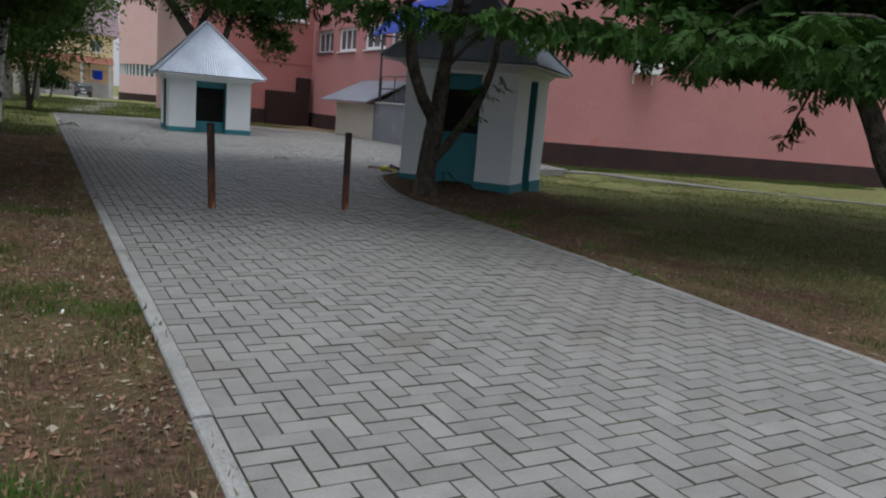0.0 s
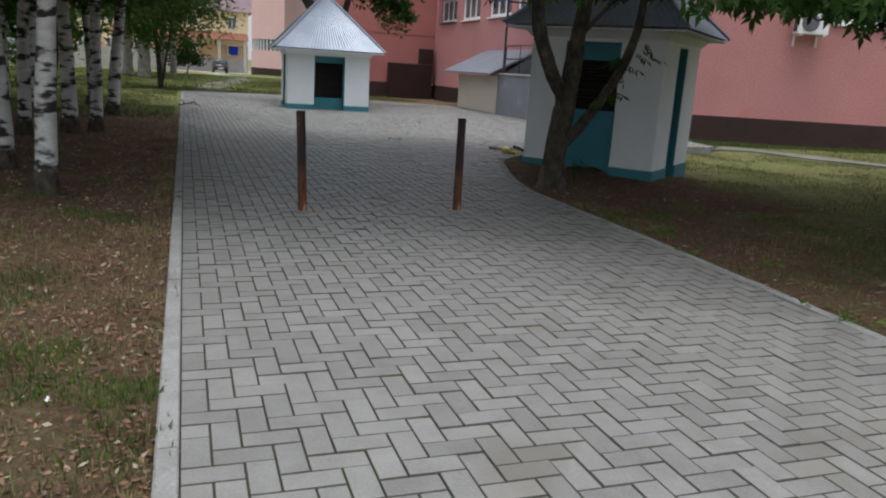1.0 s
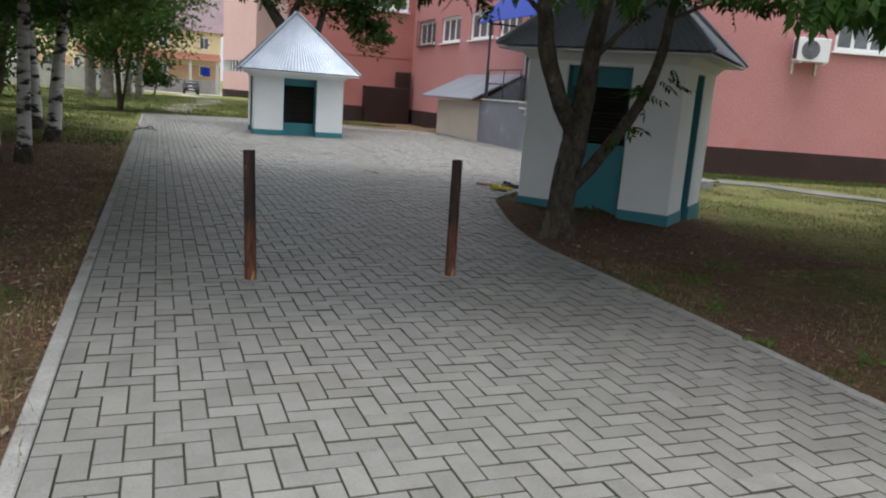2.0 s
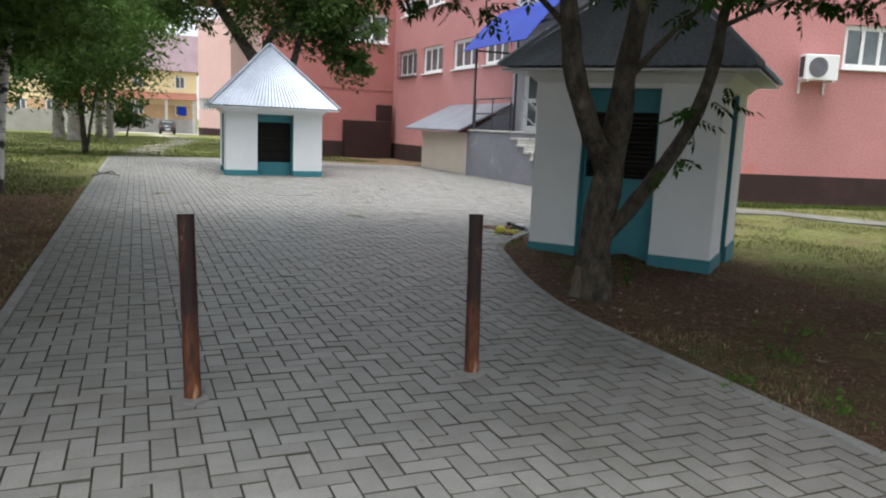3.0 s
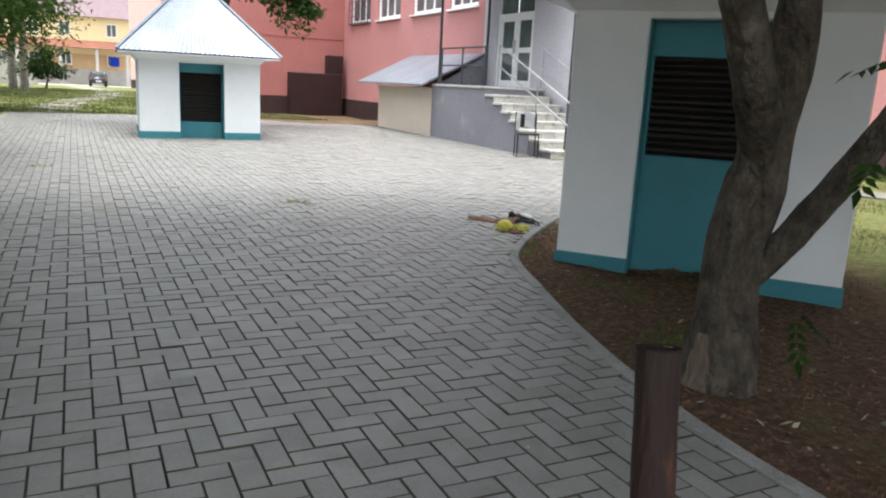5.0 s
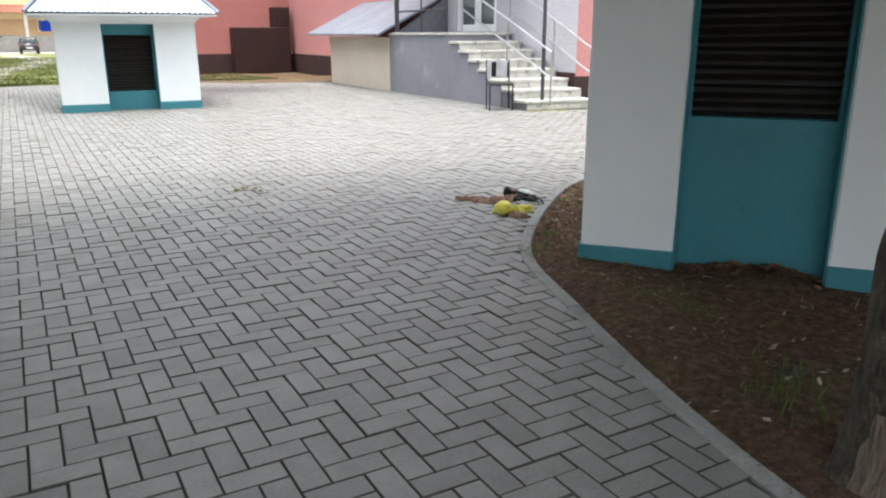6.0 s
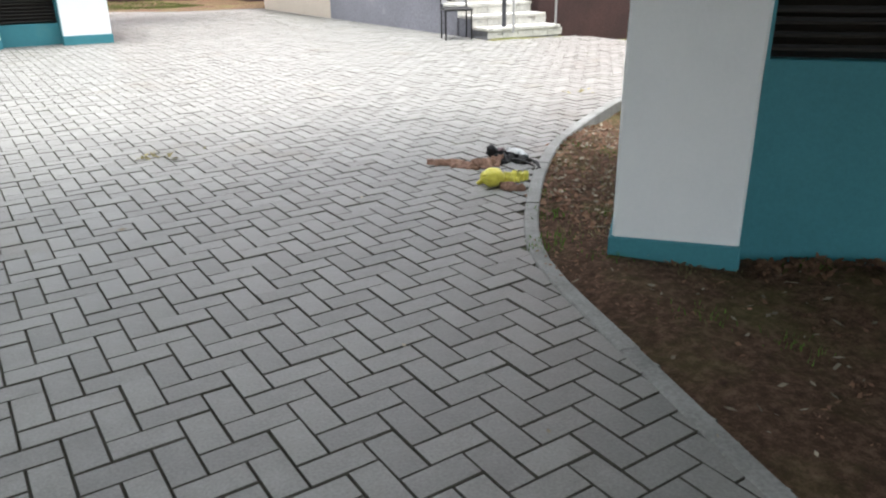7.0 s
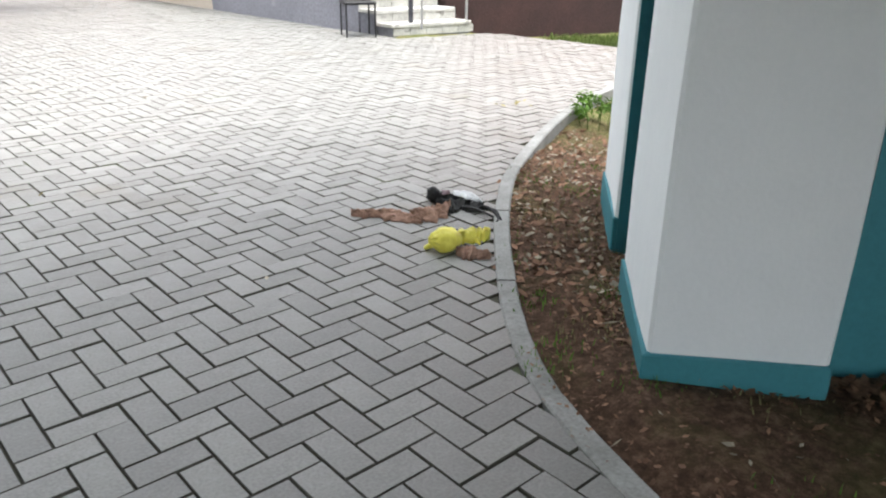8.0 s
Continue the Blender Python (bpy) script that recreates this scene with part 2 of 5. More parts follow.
def box(bm, x0, x1, y0, y1, z0, z1, bevel=0.0, m=None):
    g = bmesh.ops.create_cube(bm, size=1.0)
    vs = g["verts"]
    for v in vs:
        v.co = Vector((x0 + (v.co.x + 0.5) * (x1 - x0), y0 + (v.co.y + 0.5) * (y1 - y0), z0 + (v.co.z + 0.5) * (z1 - z0)))
    if bevel:
        es = {e for v in vs for e in v.link_edges}
        r = bmesh.ops.bevel(bm, geom=list(es), offset=bevel, segments=1, affect="EDGES")
        vs = list({v for f in r["faces"] for v in f.verts} | {v for v in vs if v.is_valid})
    if m is not None:
        bmesh.ops.transform(bm, matrix=m, verts=vs)
    return vs


def boxes(*specs, bevel=0.0):
    bm = bmesh.new()
    for s in specs:
        box(bm, *s, bevel=bevel)
    return bm


def tube(bm, pts, radii, seg=10, wob=0.0, cap=True):
    """A tapered limb through pts; wob: unevenness."""
    pts = [Vector(p) for p in pts]
    rings = []
    side = None
    for i, p in enumerate(pts):
        d = (pts[min(i + 1, len(pts) - 1)] - pts[max(i - 1, 0)]).normalized()
        ref = Vector((0, 0, 1)) if abs(d.z) < 0.9 else Vector((1, 0, 0))
        if side is None:
            side = d.cross(ref).normalized()
        side = (side - d * side.dot(d)).normalized()
        up = d.cross(side)
        ring = []
        for k in range(seg):
            a = 2 * math.pi * k / seg
            w = 1 + (wob * noise.noise(Vector((math.cos(a) * 1.3, math.sin(a) * 1.3, 0)) + p * 2.5) if wob else 0)
            ring.append(bm.verts.new(p + (side * math.cos(a) + up * math.sin(a)) * radii[i] * w))
        rings.append(ring)
    for a, b in zip(rings, rings[1:]):
        for k in range(seg):
            bm.faces.new((a[k], a[(k + 1) % seg], b[(k + 1) % seg], b[k]))
    if cap:
        bm.faces.new(rings[0][::-1])
        bm.faces.new(rings[-1])
    return bm


def smooth_line(pts, n=6):
    """Points along a Catmull-Rom curve."""
    P = [np.array(p, float) for p in pts]
    P = [2 * P[0] - P[1]] + P + [2 * P[-1] - P[-2]]
    out = []
    for a, b, c, d in zip(P, P[1:], P[2:], P[3:]):
        for i in range(n):
            t = i / n
            out.append(0.5 * (2 * b + (c - a) * t + (2 * a - 5 * b + 4 * c - d) * t * t + (3 * b - a - 3 * c + d) * t ** 3))
    out.append(P[-2])
    return out


def limb(bm, pts, r0, r1, n=5, seg=10, wob=0.25):
    line = smooth_line(pts, n)
    k = len(line) - 1
    return tube(bm, line, [r0 + (r1 - r0) * i / k for i in range(k + 1)], seg, wob)


def furrow(bm, amp):
    """Bark ridges: pushes the surface in and out, in streaks along the stem."""
    bm.normal_update()
    for v in bm.verts:
        p = v.co
        v.co = p + v.normal * amp * (noise.noise(Vector((p.x * 16, p.y * 16, p.z * 4))) + 0.6 * noise.noise(Vector((p.x * 34, p.y * 34, p.z * 9))) + 0.8 * noise.noise(p * 5))
    return bm


rng = np.random.default_rng(7)
# ---- plan of the paving ----
RIGHT = smooth_line([(3.42, -9, 0), (3.45, -3, 0), (3.5, -1, 0), (3.6, 1, 0), (3.68, 3, 0), (3.7, 5.0, 0), (3.8, 5.86, 0), (3.97, 6.57, 0), (4.24, 7.4, 0), (4.47, 8.08, 0), (4.68, 8.46, 0), (5.03, 8.88, 0), (5.65, 9.5, 0), (6.38, 10.06, 0), (7.88, 10.87, 0), (9.4, 11.35, 0), (10.9, 11.5, 0)], 8)
LEFT = [(0, y, 0) for y in np.arange(-9, 26.9, 0.5)]
BACK = [(0, 26.7, 0), (3.3, 27.1, 0), (5.2, 27.0, 0), (6.7, 25.9, 0), (7.4, 25.15, 0), (9.68, 24.65, 0)]
AREA = [(p[0], p[1]) for p in LEFT] + [p[:2] for p in BACK] + [(9.7, 15.3), (11.2, 15.05), (11.4, 13.2), (11.1, 11.5)] + [(p[0], p[1]) for p in RIGHT[::-1]]
AX, AY = np.array([p[0] for p in AREA]), np.array([p[1] for p in AREA])


def inside(x, y):
    """Whether points lie on the paving."""
    x, y = np.asarray(x, float), np.asarray(y, float)
    r = np.zeros(x.shape, bool)
    j = len(AX) - 1
    for i in range(len(AX)):
        c = (AY[i] > y) != (AY[j] > y)
        with np.errstate(divide="ignore", invalid="ignore"):
            r ^= c & (x < (AX[j] - AX[i]) * (y - AY[i]) / (AY[j] - AY[i]) + AX[i])
        j = i
    return r


def step01(v, a, b):
    t = np.clip((v - a) / (b - a), 0, 1)
    return t * t * (3 - 2 * t)


def lay(x, y):
    """Height of the open ground: it falls a little towards the pink building."""
    x, y = np.asarray(x, float), np.asarray(y, float)
    xk = np.interp(y, [p[1] for p in RIGHT], [p[0] for p in RIGHT])
    fall = -(0.05 * step01(x - xk, 0.12, 0.9) + 0.09 * step01(x, 5.4, 8.6)) * step01(15.0 - y, 0, 2.5)
    fall += -0.17 * step01(x, 11.1, 12.2) * step01(y, 12.5, 14.5) * step01(20 - y, 0, 3)
    fall += -0.08 * step01(y, 25.0, 31.0) * step01(x, 5.5, 7.5) * step01(40 - y, 0, 8)
    fall += 0.035 * np.exp(-((x - 5.7) ** 2 + (y - 7.2) ** 2) / 1.1) + 0.05 * np.exp(-((x - 5.5) ** 2 + (y - 7.3) ** 2) / 0.07) * (1 + 0.5 * np.sin(x * 17) * np.sin(y * 14))
    fall += -0.55 * step01(y, 60, 86)
    bumps = 0.012 * np.sin(x * 3.1 + 1.7 * np.sin(y * 1.3)) + 0.012 * np.sin(y * 2.7 + x * 1.1)
    return -0.012 + fall + bumps * step01(np.abs(x) + 0.1, 0, 0.6)


# ---- ground ----
gx = np.concatenate([[-900, -400, -150, -70, -40, -25], np.arange(-18, -5, 0.5), np.arange(-5, 12.6, 0.1), np.arange(13, 26, 0.5), [30, 45, 80, 160, 400, 900]])
gy = np.concatenate([[-900, -400, -150, -60, -30, -18], np.arange(-12, -5, 0.5), np.arange(-5, 14, 0.1), np.arange(14, 36, 0.25), np.arange(36, 90, 1.0), [100, 130, 200, 400, 900]])
GX, GY = np.meshgrid(gx, gy)
GZ = lay(GX, GY)
paved = inside(GX, GY)
for dx in (-0.1, 0.1):
    for dy in (-0.1, 0.1):
        paved &= inside(GX + dx, GY + dy)
rim = np.zeros_like(paved)
for dx in (-0.16, 0, 0.16):
    for dy in (-0.16, 0, 0.16):
        rim |= inside(GX + dx, GY + dy)
GZ[rim] = np.minimum(GZ[rim], -0.014)
GZ[inside(GX, GY)] = -0.07
turf = np.where(GX < 1.7, 0.12 + 0.75 * step01(GY, 13, 17), 0.0)
turf = np.where(GX >= 1.7, 0.85 * step01(GX, 6.7, 8.2) * (GY < 16), turf)
turf = np.where((GX >= 1.7) & (GY < 4.5), 0.1 + 0.7 * step01(GX, 4.6, 6.3), turf)
turf = np.where(GY > 27, 0.95, turf)
turf = np.where((GY > 24) & (GX > 5.4) & (GY < 36), 0.12, turf)
bare = np.zeros_like(GX)
bare = np.maximum(bare, step01(GY, 78, 84) * step01(110 - GY, 0, 4))
bare = np.maximum(bare, 0.8 * step01(0.9 - np.abs(GX - (2.2 + 1.2 * np.sin(GY * 0.16))), 0, 0.6) * (GY > 27.5) * (GY < 62))
nx, ny = len(gx), len(gy)
quads = [(j * nx + i, j * nx + i + 1, (j + 1) * nx + i + 1, (j + 1) * nx + i) for j in range(ny - 1) for i in range(nx - 1)]
ground = raw("ground", list(zip(GX.ravel().tolist(), GY.ravel().tolist(), GZ.ravel().tolist())), quads, GROUND, smooth=True)
for nm, v in (("turf", turf), ("bare", bare)):
    a = ground.data.attributes.new(nm, "FLOAT", "POINT")
    a.data.foreach_set("value", v.ravel().astype(np.float32))
tagged(ground, "brown soil with leaf litter and patchy grass", "ground", kind="structure")


def on_ground(x, y):
    return float(lay(x, y))


# ---- pink building ----
def wall_frame(x, y, az):
    """Local x along a wall, local y into the building, z up."""
    return Matrix.Translation((x, y, 0)) @ Matrix.Rotation(radians(az), 4, "Z")


def wall_with_holes(name, length, z0, z1, holes, material, m, label, thick=0.35):
    """A wall in its own frame with real openings: holes (x0, x1, z0, z1)."""
    xs = sorted({0, length, *[h[0] for h in holes], *[h[1] for h in holes]})
    zs = sorted({z0, z1, *[h[2] for h in holes], *[h[3] for h in holes]})
    bm = bmesh.new()
    for a, b in zip(xs, xs[1:]):
        for c, d in zip(zs, zs[1:]):
            if any(h[0] <= a and b <= h[1] and h[2] <= c and d <= h[3] for h in holes):
                continue
            for y, rev in ((0, False), (thick, True)):
                q = [bm.verts.new(p) for p in ((a, y, c), (b, y, c), (b, y, d), (a, y, d))]
                bm.faces.new(q[::-1] if rev else q)
    for h in holes + [(0, length, z0, z1)]:
        a, b, c, d = h
        for p, q in (((a, c), (b, c)), ((b, c), (b, d)), ((b, d), (a, d)), ((a, d), (a, c))):
            bm.faces.new([bm.verts.new(v) for v in ((p[0], 0, p[1]), (p[0], thick, p[1]), (q[0], thick, q[1]), (q[0], 0, q[1]))])
    bmesh.ops.remove_doubles(bm, verts=bm.verts, dist=0.0005)
    bmesh.ops.recalc_face_normals(bm, faces=bm.faces)
    ob = part(name, bm, material)
    ob.matrix_world = m
    return tagged(ob, label, "wall", kind="structure")


def window(x0, x1, z0, z1, m, leaves=3, label="white plastic window with curtained glass", bars=False, dark=False):
    w = thing("window", label, "window", m @ Matrix.Translation((x0, 0, z0)), kind="structure")
    W, H = x1 - x0, z1 - z0
    f = 0.07
    fm = PVC
    part("window_frame", boxes((0, f, 0.06, 0.14, 0, H), (W - f, W, 0.06, 0.14, 0, H), (f, W - f, 0.06, 0.14, 0, f), (f, W - f, 0.06, 0.14, H - f, H), bevel=0.006), fm, w)
    for i in range(leaves):
        a, b = f + (W - 2 * f) * i / leaves, f + (W - 2 * f) * (i + 1) / leaves
        part("pane", boxes((a + 0.03, b - 0.03, 0.1, 0.108, f + 0.03, H - f - 0.03)), GLASSD, w)
        s = boxes((a, a + 0.045, 0.08, 0.13, f, H - f), (b - 0.045, b, 0.08, 0.13, f, H - f), (a + 0.045, b - 0.045, 0.08, 0.13, f, f + 0.045), (a + 0.045, b - 0.045, 0.08, 0.13, H - f - 0.045, H - f), bevel=0.004)
        part("sash", s, fm, w)
    part("window_sill", boxes((-0.06, W + 0.06, -0.09, 0.06, -0.05, 0.0), bevel=0.008), fm if not dark else ZINC, w)
    if not dark:
        bm = bmesh.new()
        n = int(W / 0.05)
        a = [bm.verts.new((0.1 + (W - 0.2) * i / n, 0.22 + 0.02 * math.sin(i * 1.9), 0.05)) for i in range(n + 1)]
        b = [bm.verts.new((0.1 + (W - 0.2) * i / n, 0.22 + 0.02 * math.sin(i * 1.9 + 0.4), H)) for i in range(n + 1)]
        for i in range(n):
            if (i // 6) % 3 != 1:
                bm.faces.new((a[i], a[i + 1], b[i + 1], b[i]))
        part("curtain", bm, CURTAIN, w, smooth=True)
    if bars:
        for i in range(7):
            part("bar", boxes((W * i / 6 - 0.012, W * i / 6 + 0.012, -0.12, -0.1, -0.05, H + 0.05)), GREYM, w)
        for i in range(5):
            part("bar", boxes((-0.02, W + 0.02, -0.1, -0.085, H * i / 4 - 0.012, H * i / 4 + 0.012)), GREYM, w)
    # near-black sheet standing in for the unlit room behind the glass
    part("dark_room_backing", boxes((-0.3, W + 0.3, 0.9, 0.95, -0.3, H + 0.3)), VENT, w)
    return w


HB = 7.2
# long facade
F1 = wall_frame(11.2, 16.0, -18)
F1L = 20.0
f1w = [(5.6, 7.05, 3.13, 4.15), (9.9, 10.7, 3.13, 4.15), (10.9, 12.4, 3.13, 4.15), (5.6, 7.05, 5.7, 6.8), (9.9, 12.4, 5.7, 6.8), (1.0, 2.6, 5.7, 6.8)]
wall_with_holes("wall_east_facade", F1L, 0.52, HB, f1w, PINK, F1, "salmon pink rendered facade with faint stains")
for h in f1w:
    window(*h, F1, leaves=2 if h[1] - h[0] < 1.2 else 3)
ob = part("plinth", boxes((-0.03, F1L + 0.03, -0.03, 0.3, -0.8, 0.52), bevel=0.01), PLINTH)
ob.matrix_world = F1
tagged(ob, "dark brown painted plinth under the pink facade", "plinth", kind="structure")
ob = part("trim", boxes((0, F1L, -0.02, 0.0, 0.523, 0.55)), PINK)
ob.matrix_world = F1
tagged(ob, "narrow pink ledge above the plinth", "trim", kind="structure")
# wall with the entrance, along y
F2 = wall_frame(11.2, 32.5, -90)
F2L = 16.5
f2w = [(0.85, 2.9, 3.36, 4.36), (3.63, 5.68, 3.36, 4.36), (6.67, 8.81, 3.36, 4.36), (9.28, 11.0, 3.36, 4.36)]
f2u = [(1.0, 2.9, 5.8, 6.8), (3.6, 5.7, 5.8, 6.8), (6.6, 8.8, 5.8, 6.8)]
wall_with_holes("wall_entrance_side", 11.4, 0.58, HB, f2w[:4] + f2u, PINK, F2, "pink rendered wall with a row of windows")
wall_with_holes("wall_entrance", F2L - 11.4, 0.58, HB, [(0.68, 2.38, 1.33, 3.55)], LILAC, F2 @ Matrix.Translation((11.4, 0, 0)), "pale lilac rendered wall beside the entrance door")
for i, h in enumerate(f2w[:4] + f2u):
    window(*h, F2, leaves=3, bars=i == 0, dark=i == 0, label="barred window with grey metal grille" if i == 0 else "white plastic window with curtained glass")
ob = part("plinth", boxes((0, F2L, -0.03, 0.3, -0.8, 0.58), bevel=0.01), PLINTH)
ob.matrix_world = F2
tagged(ob, "dark brown painted plinth of the entrance wall", "plinth", kind="structure")
# back wall facing the plaza
F3 = wall_frame(5.6, 32.5, 0)
f3w = [(3.2, 5.3, 4.8, 6.0)]
wall_with_holes("wall_back", 5.6, 0.6, HB, f3w, PINK_SHADED, F3, "shaded brick-pink rendered back wall", thick=0.34)
for h in f3w:
    window(*h, F3)
ob = part("plinth", boxes((0, 5.57, -0.03, 0.3, -0.8, 0.6), bevel=0.01), PLINTH)
ob.matrix_world = F3
tagged(ob, "dark brown plinth of the back wall", "plinth", kind="structure")
ob = part("trim", boxes((0, 5.57, -0.02, 0.0, 2.8, 2.83)), PINK_SHADED)
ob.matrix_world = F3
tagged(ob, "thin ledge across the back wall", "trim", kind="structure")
ob = part("wall_return", boxes((5.6, 5.94, 32.85, 44.0, -0.8, HB)), PINK_L)
tagged(ob, "pale pink rendered end wall", "wall", kind="structure")
st = thing("basement_hatch", "dark brown boxed basement entrance against the wall", "basement entrance", Matrix.Translation((0, 0, 0)))
part("low_box", boxes((8.95, 10.98, 31.9, 32.46, -0.6, 1.5), bevel=0.02), BROWN, st)
part("tall_box", boxes((10.42, 11.03, 32.0, 32.46, 1.502, 2.2), bevel=0.03), BROWN, st)
roof = part("roof", boxes((3.4, 22, 32.86, 43, HB - 0.2, HB), (11.56, 29, 16.3, 32.85, HB - 0.2, HB)), ROOFR)
tagged(roof, "flat roof of the pink building", "roof", kind="structure")
fe = F1 @ Matrix.Translation((F1L, 0, 0)) @ Matrix.Rotation(radians(90), 4, "Z")
wall_with_holes("wall_gable", 8.0, -0.5, HB, [], PINK, fe, "plain pink end wall")


# ---- kiosks ----
def kiosk(label, m, W, PL, PR, z_eave, over, rise, z_rec, z_vent0, z_vent1, band, roof_mat, rec=0.14, sheets=30, jamb=0.08, wave=0.012):
    """A square whitewashed cabin with corner piers, a recessed teal bay with a louvre in every side, and a pyramid roof. m: centre of its base; PL, PR: width of the piers at both ends of each side."""
    k = thing("kiosk", label, "kiosk", m, group="whitewashed kiosks")
    h = W / 2
    for q in range(4):
        t = Matrix.Rotation(q * math.pi / 2, 4, "Z")
        pl, pr, pb = PL[q], PR[q], PR[q - 1]
        bm = boxes((-h, -h + pl, -h, -h + pb, -0.35, z_eave - 0.02), bevel=0.012)
        # uneven hand-plastered surface
        bmesh.ops.subdivide_edges(bm, edges=[e for e in bm.edges if e.calc_length() > 0.2], cuts=5, use_grid_fill=True)
        for v in bm.verts:
            v.co += Vector((noise.noise(v.co * 2.2 + Vector((q * 7, 0, 0))), noise.noise(v.co * 2.2 + Vector((0, 5 + q, 3))), 0)) * 0.008
        bmesh.ops.transform(bm, matrix=t, verts=bm.verts)
        part("corner_pier", bm, WHITE, k, smooth=False)
        bm = boxes((-h - 0.014, -h + pl + 0.004, -h - 0.012, -h + pb + 0.004, -0.34, band), bevel=0.006)
        bmesh.ops.transform(bm, matrix=t, verts=bm.verts)
        part("base_band", bm, TEAL, k, "teal painted base band")
        for nm, za, zb in (("bay_panel", -0.35, z_vent0), ("head_panel", z_vent1, z_rec)):
            bm = boxes((-h + pl - 0.02, h - pr + 0.02, -h + rec, -h + rec + 0.1, za, zb), bevel=0.004)
            bmesh.ops.transform(bm, matrix=t, verts=bm.verts)
            part(nm, bm, TEAL, k, "teal painted recessed panel")
        a, b = -h + pl, h - pr
        for x0, x1, x2, x3 in ((a, a + 0.012, a, a + jamb), (b - 0.012, b, b - jamb, b)):
            bm = boxes((x0, x1, -h + 0.01, -h + rec, -0.35, z_rec), (x2, x3, -h + rec - 0.002, -h + rec + 0.1, z_vent0, z_vent1))
            bmesh.ops.transform(bm, matrix=t, verts=bm.verts)
            part("jamb", bm, TEAL, k)
        bm = boxes((-h + pl - 0.02, h - pr + 0.02, -h + 0.006, -h + 0.3, z_rec, z_eave - 0.02), bevel=0.008)
        bmesh.ops.transform(bm, matrix=t, verts=bm.verts)
        part("lintel", bm, WHITE, k)
        a, b = a + jamb, b - jamb
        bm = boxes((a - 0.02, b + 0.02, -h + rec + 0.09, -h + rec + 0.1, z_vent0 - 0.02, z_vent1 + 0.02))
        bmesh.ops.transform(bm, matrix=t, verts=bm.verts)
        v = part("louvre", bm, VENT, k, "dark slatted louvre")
        n = max(6, int((z_vent1 - z_vent0) / 0.05))
        for i in range(n):
            z = z_vent0 + (i + 0.5) * (z_vent1 - z_vent0) / n
            bm = bmesh.new()
            tilt = rng.normal(0, 0.012)
            sl = Matrix.Translation(((a + b) / 2, -h + rec + 0.05, z)) @ Matrix.Rotation(radians(-28 + rng.normal(0, 5)), 4, "X") @ Matrix.Rotation(tilt, 4, "Y")
            box(bm, -(b - a) / 2, (b - a) / 2, -0.03, 0.03, -0.006, 0.006, m=t @ sl)
            part("slat", bm, SLAT, v)
    # roof: four corrugated sheets over a boarded soffit
    R = h + over
    for q in range(4):
        bm = bmesh.new()
        n = sheets
        rows = 10
        vs = []
        for j in range(rows + 1):
            f = j / rows
            row = []
            for i in range(n * 2 + 1):
                u = (i / (2 * n) * 2 - 1) * R * (1 - f)
                rib = (wave if i % 2 else -wave) * (1 - f * 0.7)
                row.append(bm.verts.new((u, -R * (1 - f), z_eave + rise * f + rib * 0.7 + 0.03 - 0.02 * math.sin(f * 3.1))))
            vs.append(row)
        for j in range(rows):
            for i in range(2 * n):
                bm.faces.new((vs[j][i], vs[j][i + 1], vs[j + 1][i + 1], vs[j + 1][i]))
        bmesh.ops.remove_doubles(bm, verts=bm.verts, dist=0.0008)
        bmesh.ops.transform(bm, matrix=Matrix.Rotation(q * math.pi / 2, 4, "Z"), verts=bm.verts)
        part("roof_sheet", bm, roof_mat, k, smooth=False)
        bm = bmesh.new()
        tube(bm, [(-R * 1.005, -R * 1.005, z_eave + 0.04), (-0.02, -0.02, z_eave + rise + 0.045)], [0.03, 0.025], 6)
        bmesh.ops.transform(bm, matrix=Matrix.Rotation(q * math.pi / 2, 4, "Z"), verts=bm.verts)
        part("hip_cap", bm, roof_mat, k)
    part("soffit", boxes((-R + 0.02, R - 0.02, -R + 0.02, R - 0.02, z_eave - 0.02, z_eave + 0.004)), WHITE, k)
    bm = boxes((-h - 0.1, h + 0.1, -h - 0.1, h + 0.1, z_eave - 0.12, z_eave - 0.021))
    for v in bm.verts:
        if v.co.z < z_eave - 0.1:
            v.co.x *= (h + 0.01) / (h + 0.1)
            v.co.y *= (h + 0.01) / (h + 0.1)
    part("cornice", bm, WHITE, k, "whitewashed coved cornice")
    return k


def centre(x, y, az, W, z=0.0):
    a = radians(az)
    d, n_ = Vector((math.cos(a), math.sin(a), 0)), Vector((-math.sin(a), math.cos(a), 0))
    return Matrix.Translation(Vector((x, y, z)) + (d + n_) * (W / 2)) @ Matrix.Rotation(a, 4, "Z")


kiosk("square whitewashed kiosk with teal base and dark louvres", centre(4.866, 8.088, -49.6, 1.96), 1.96, (0.532, 0.74, 0.62, 0.74), (0.62, 0.74, 0.532, 0.74), 1.97, 0.33, 1.28, 1.8, 0.852, 1.553, 0.09, ZINC_D, sheets=26, jamb=0.03, wave=0.009)
kiosk("whitewashed kiosk with shiny galvanised pyramid roof", centre(2.7, 19.08, -2.8, 2.28), 2.28, (0.74,) * 4, (0.7,) * 4, 1.61, 0.36, 1.55, 1.46, 0.32, 1.28, 0.135, ZINC, rec=0.22, sheets=34, jamb=0.03)

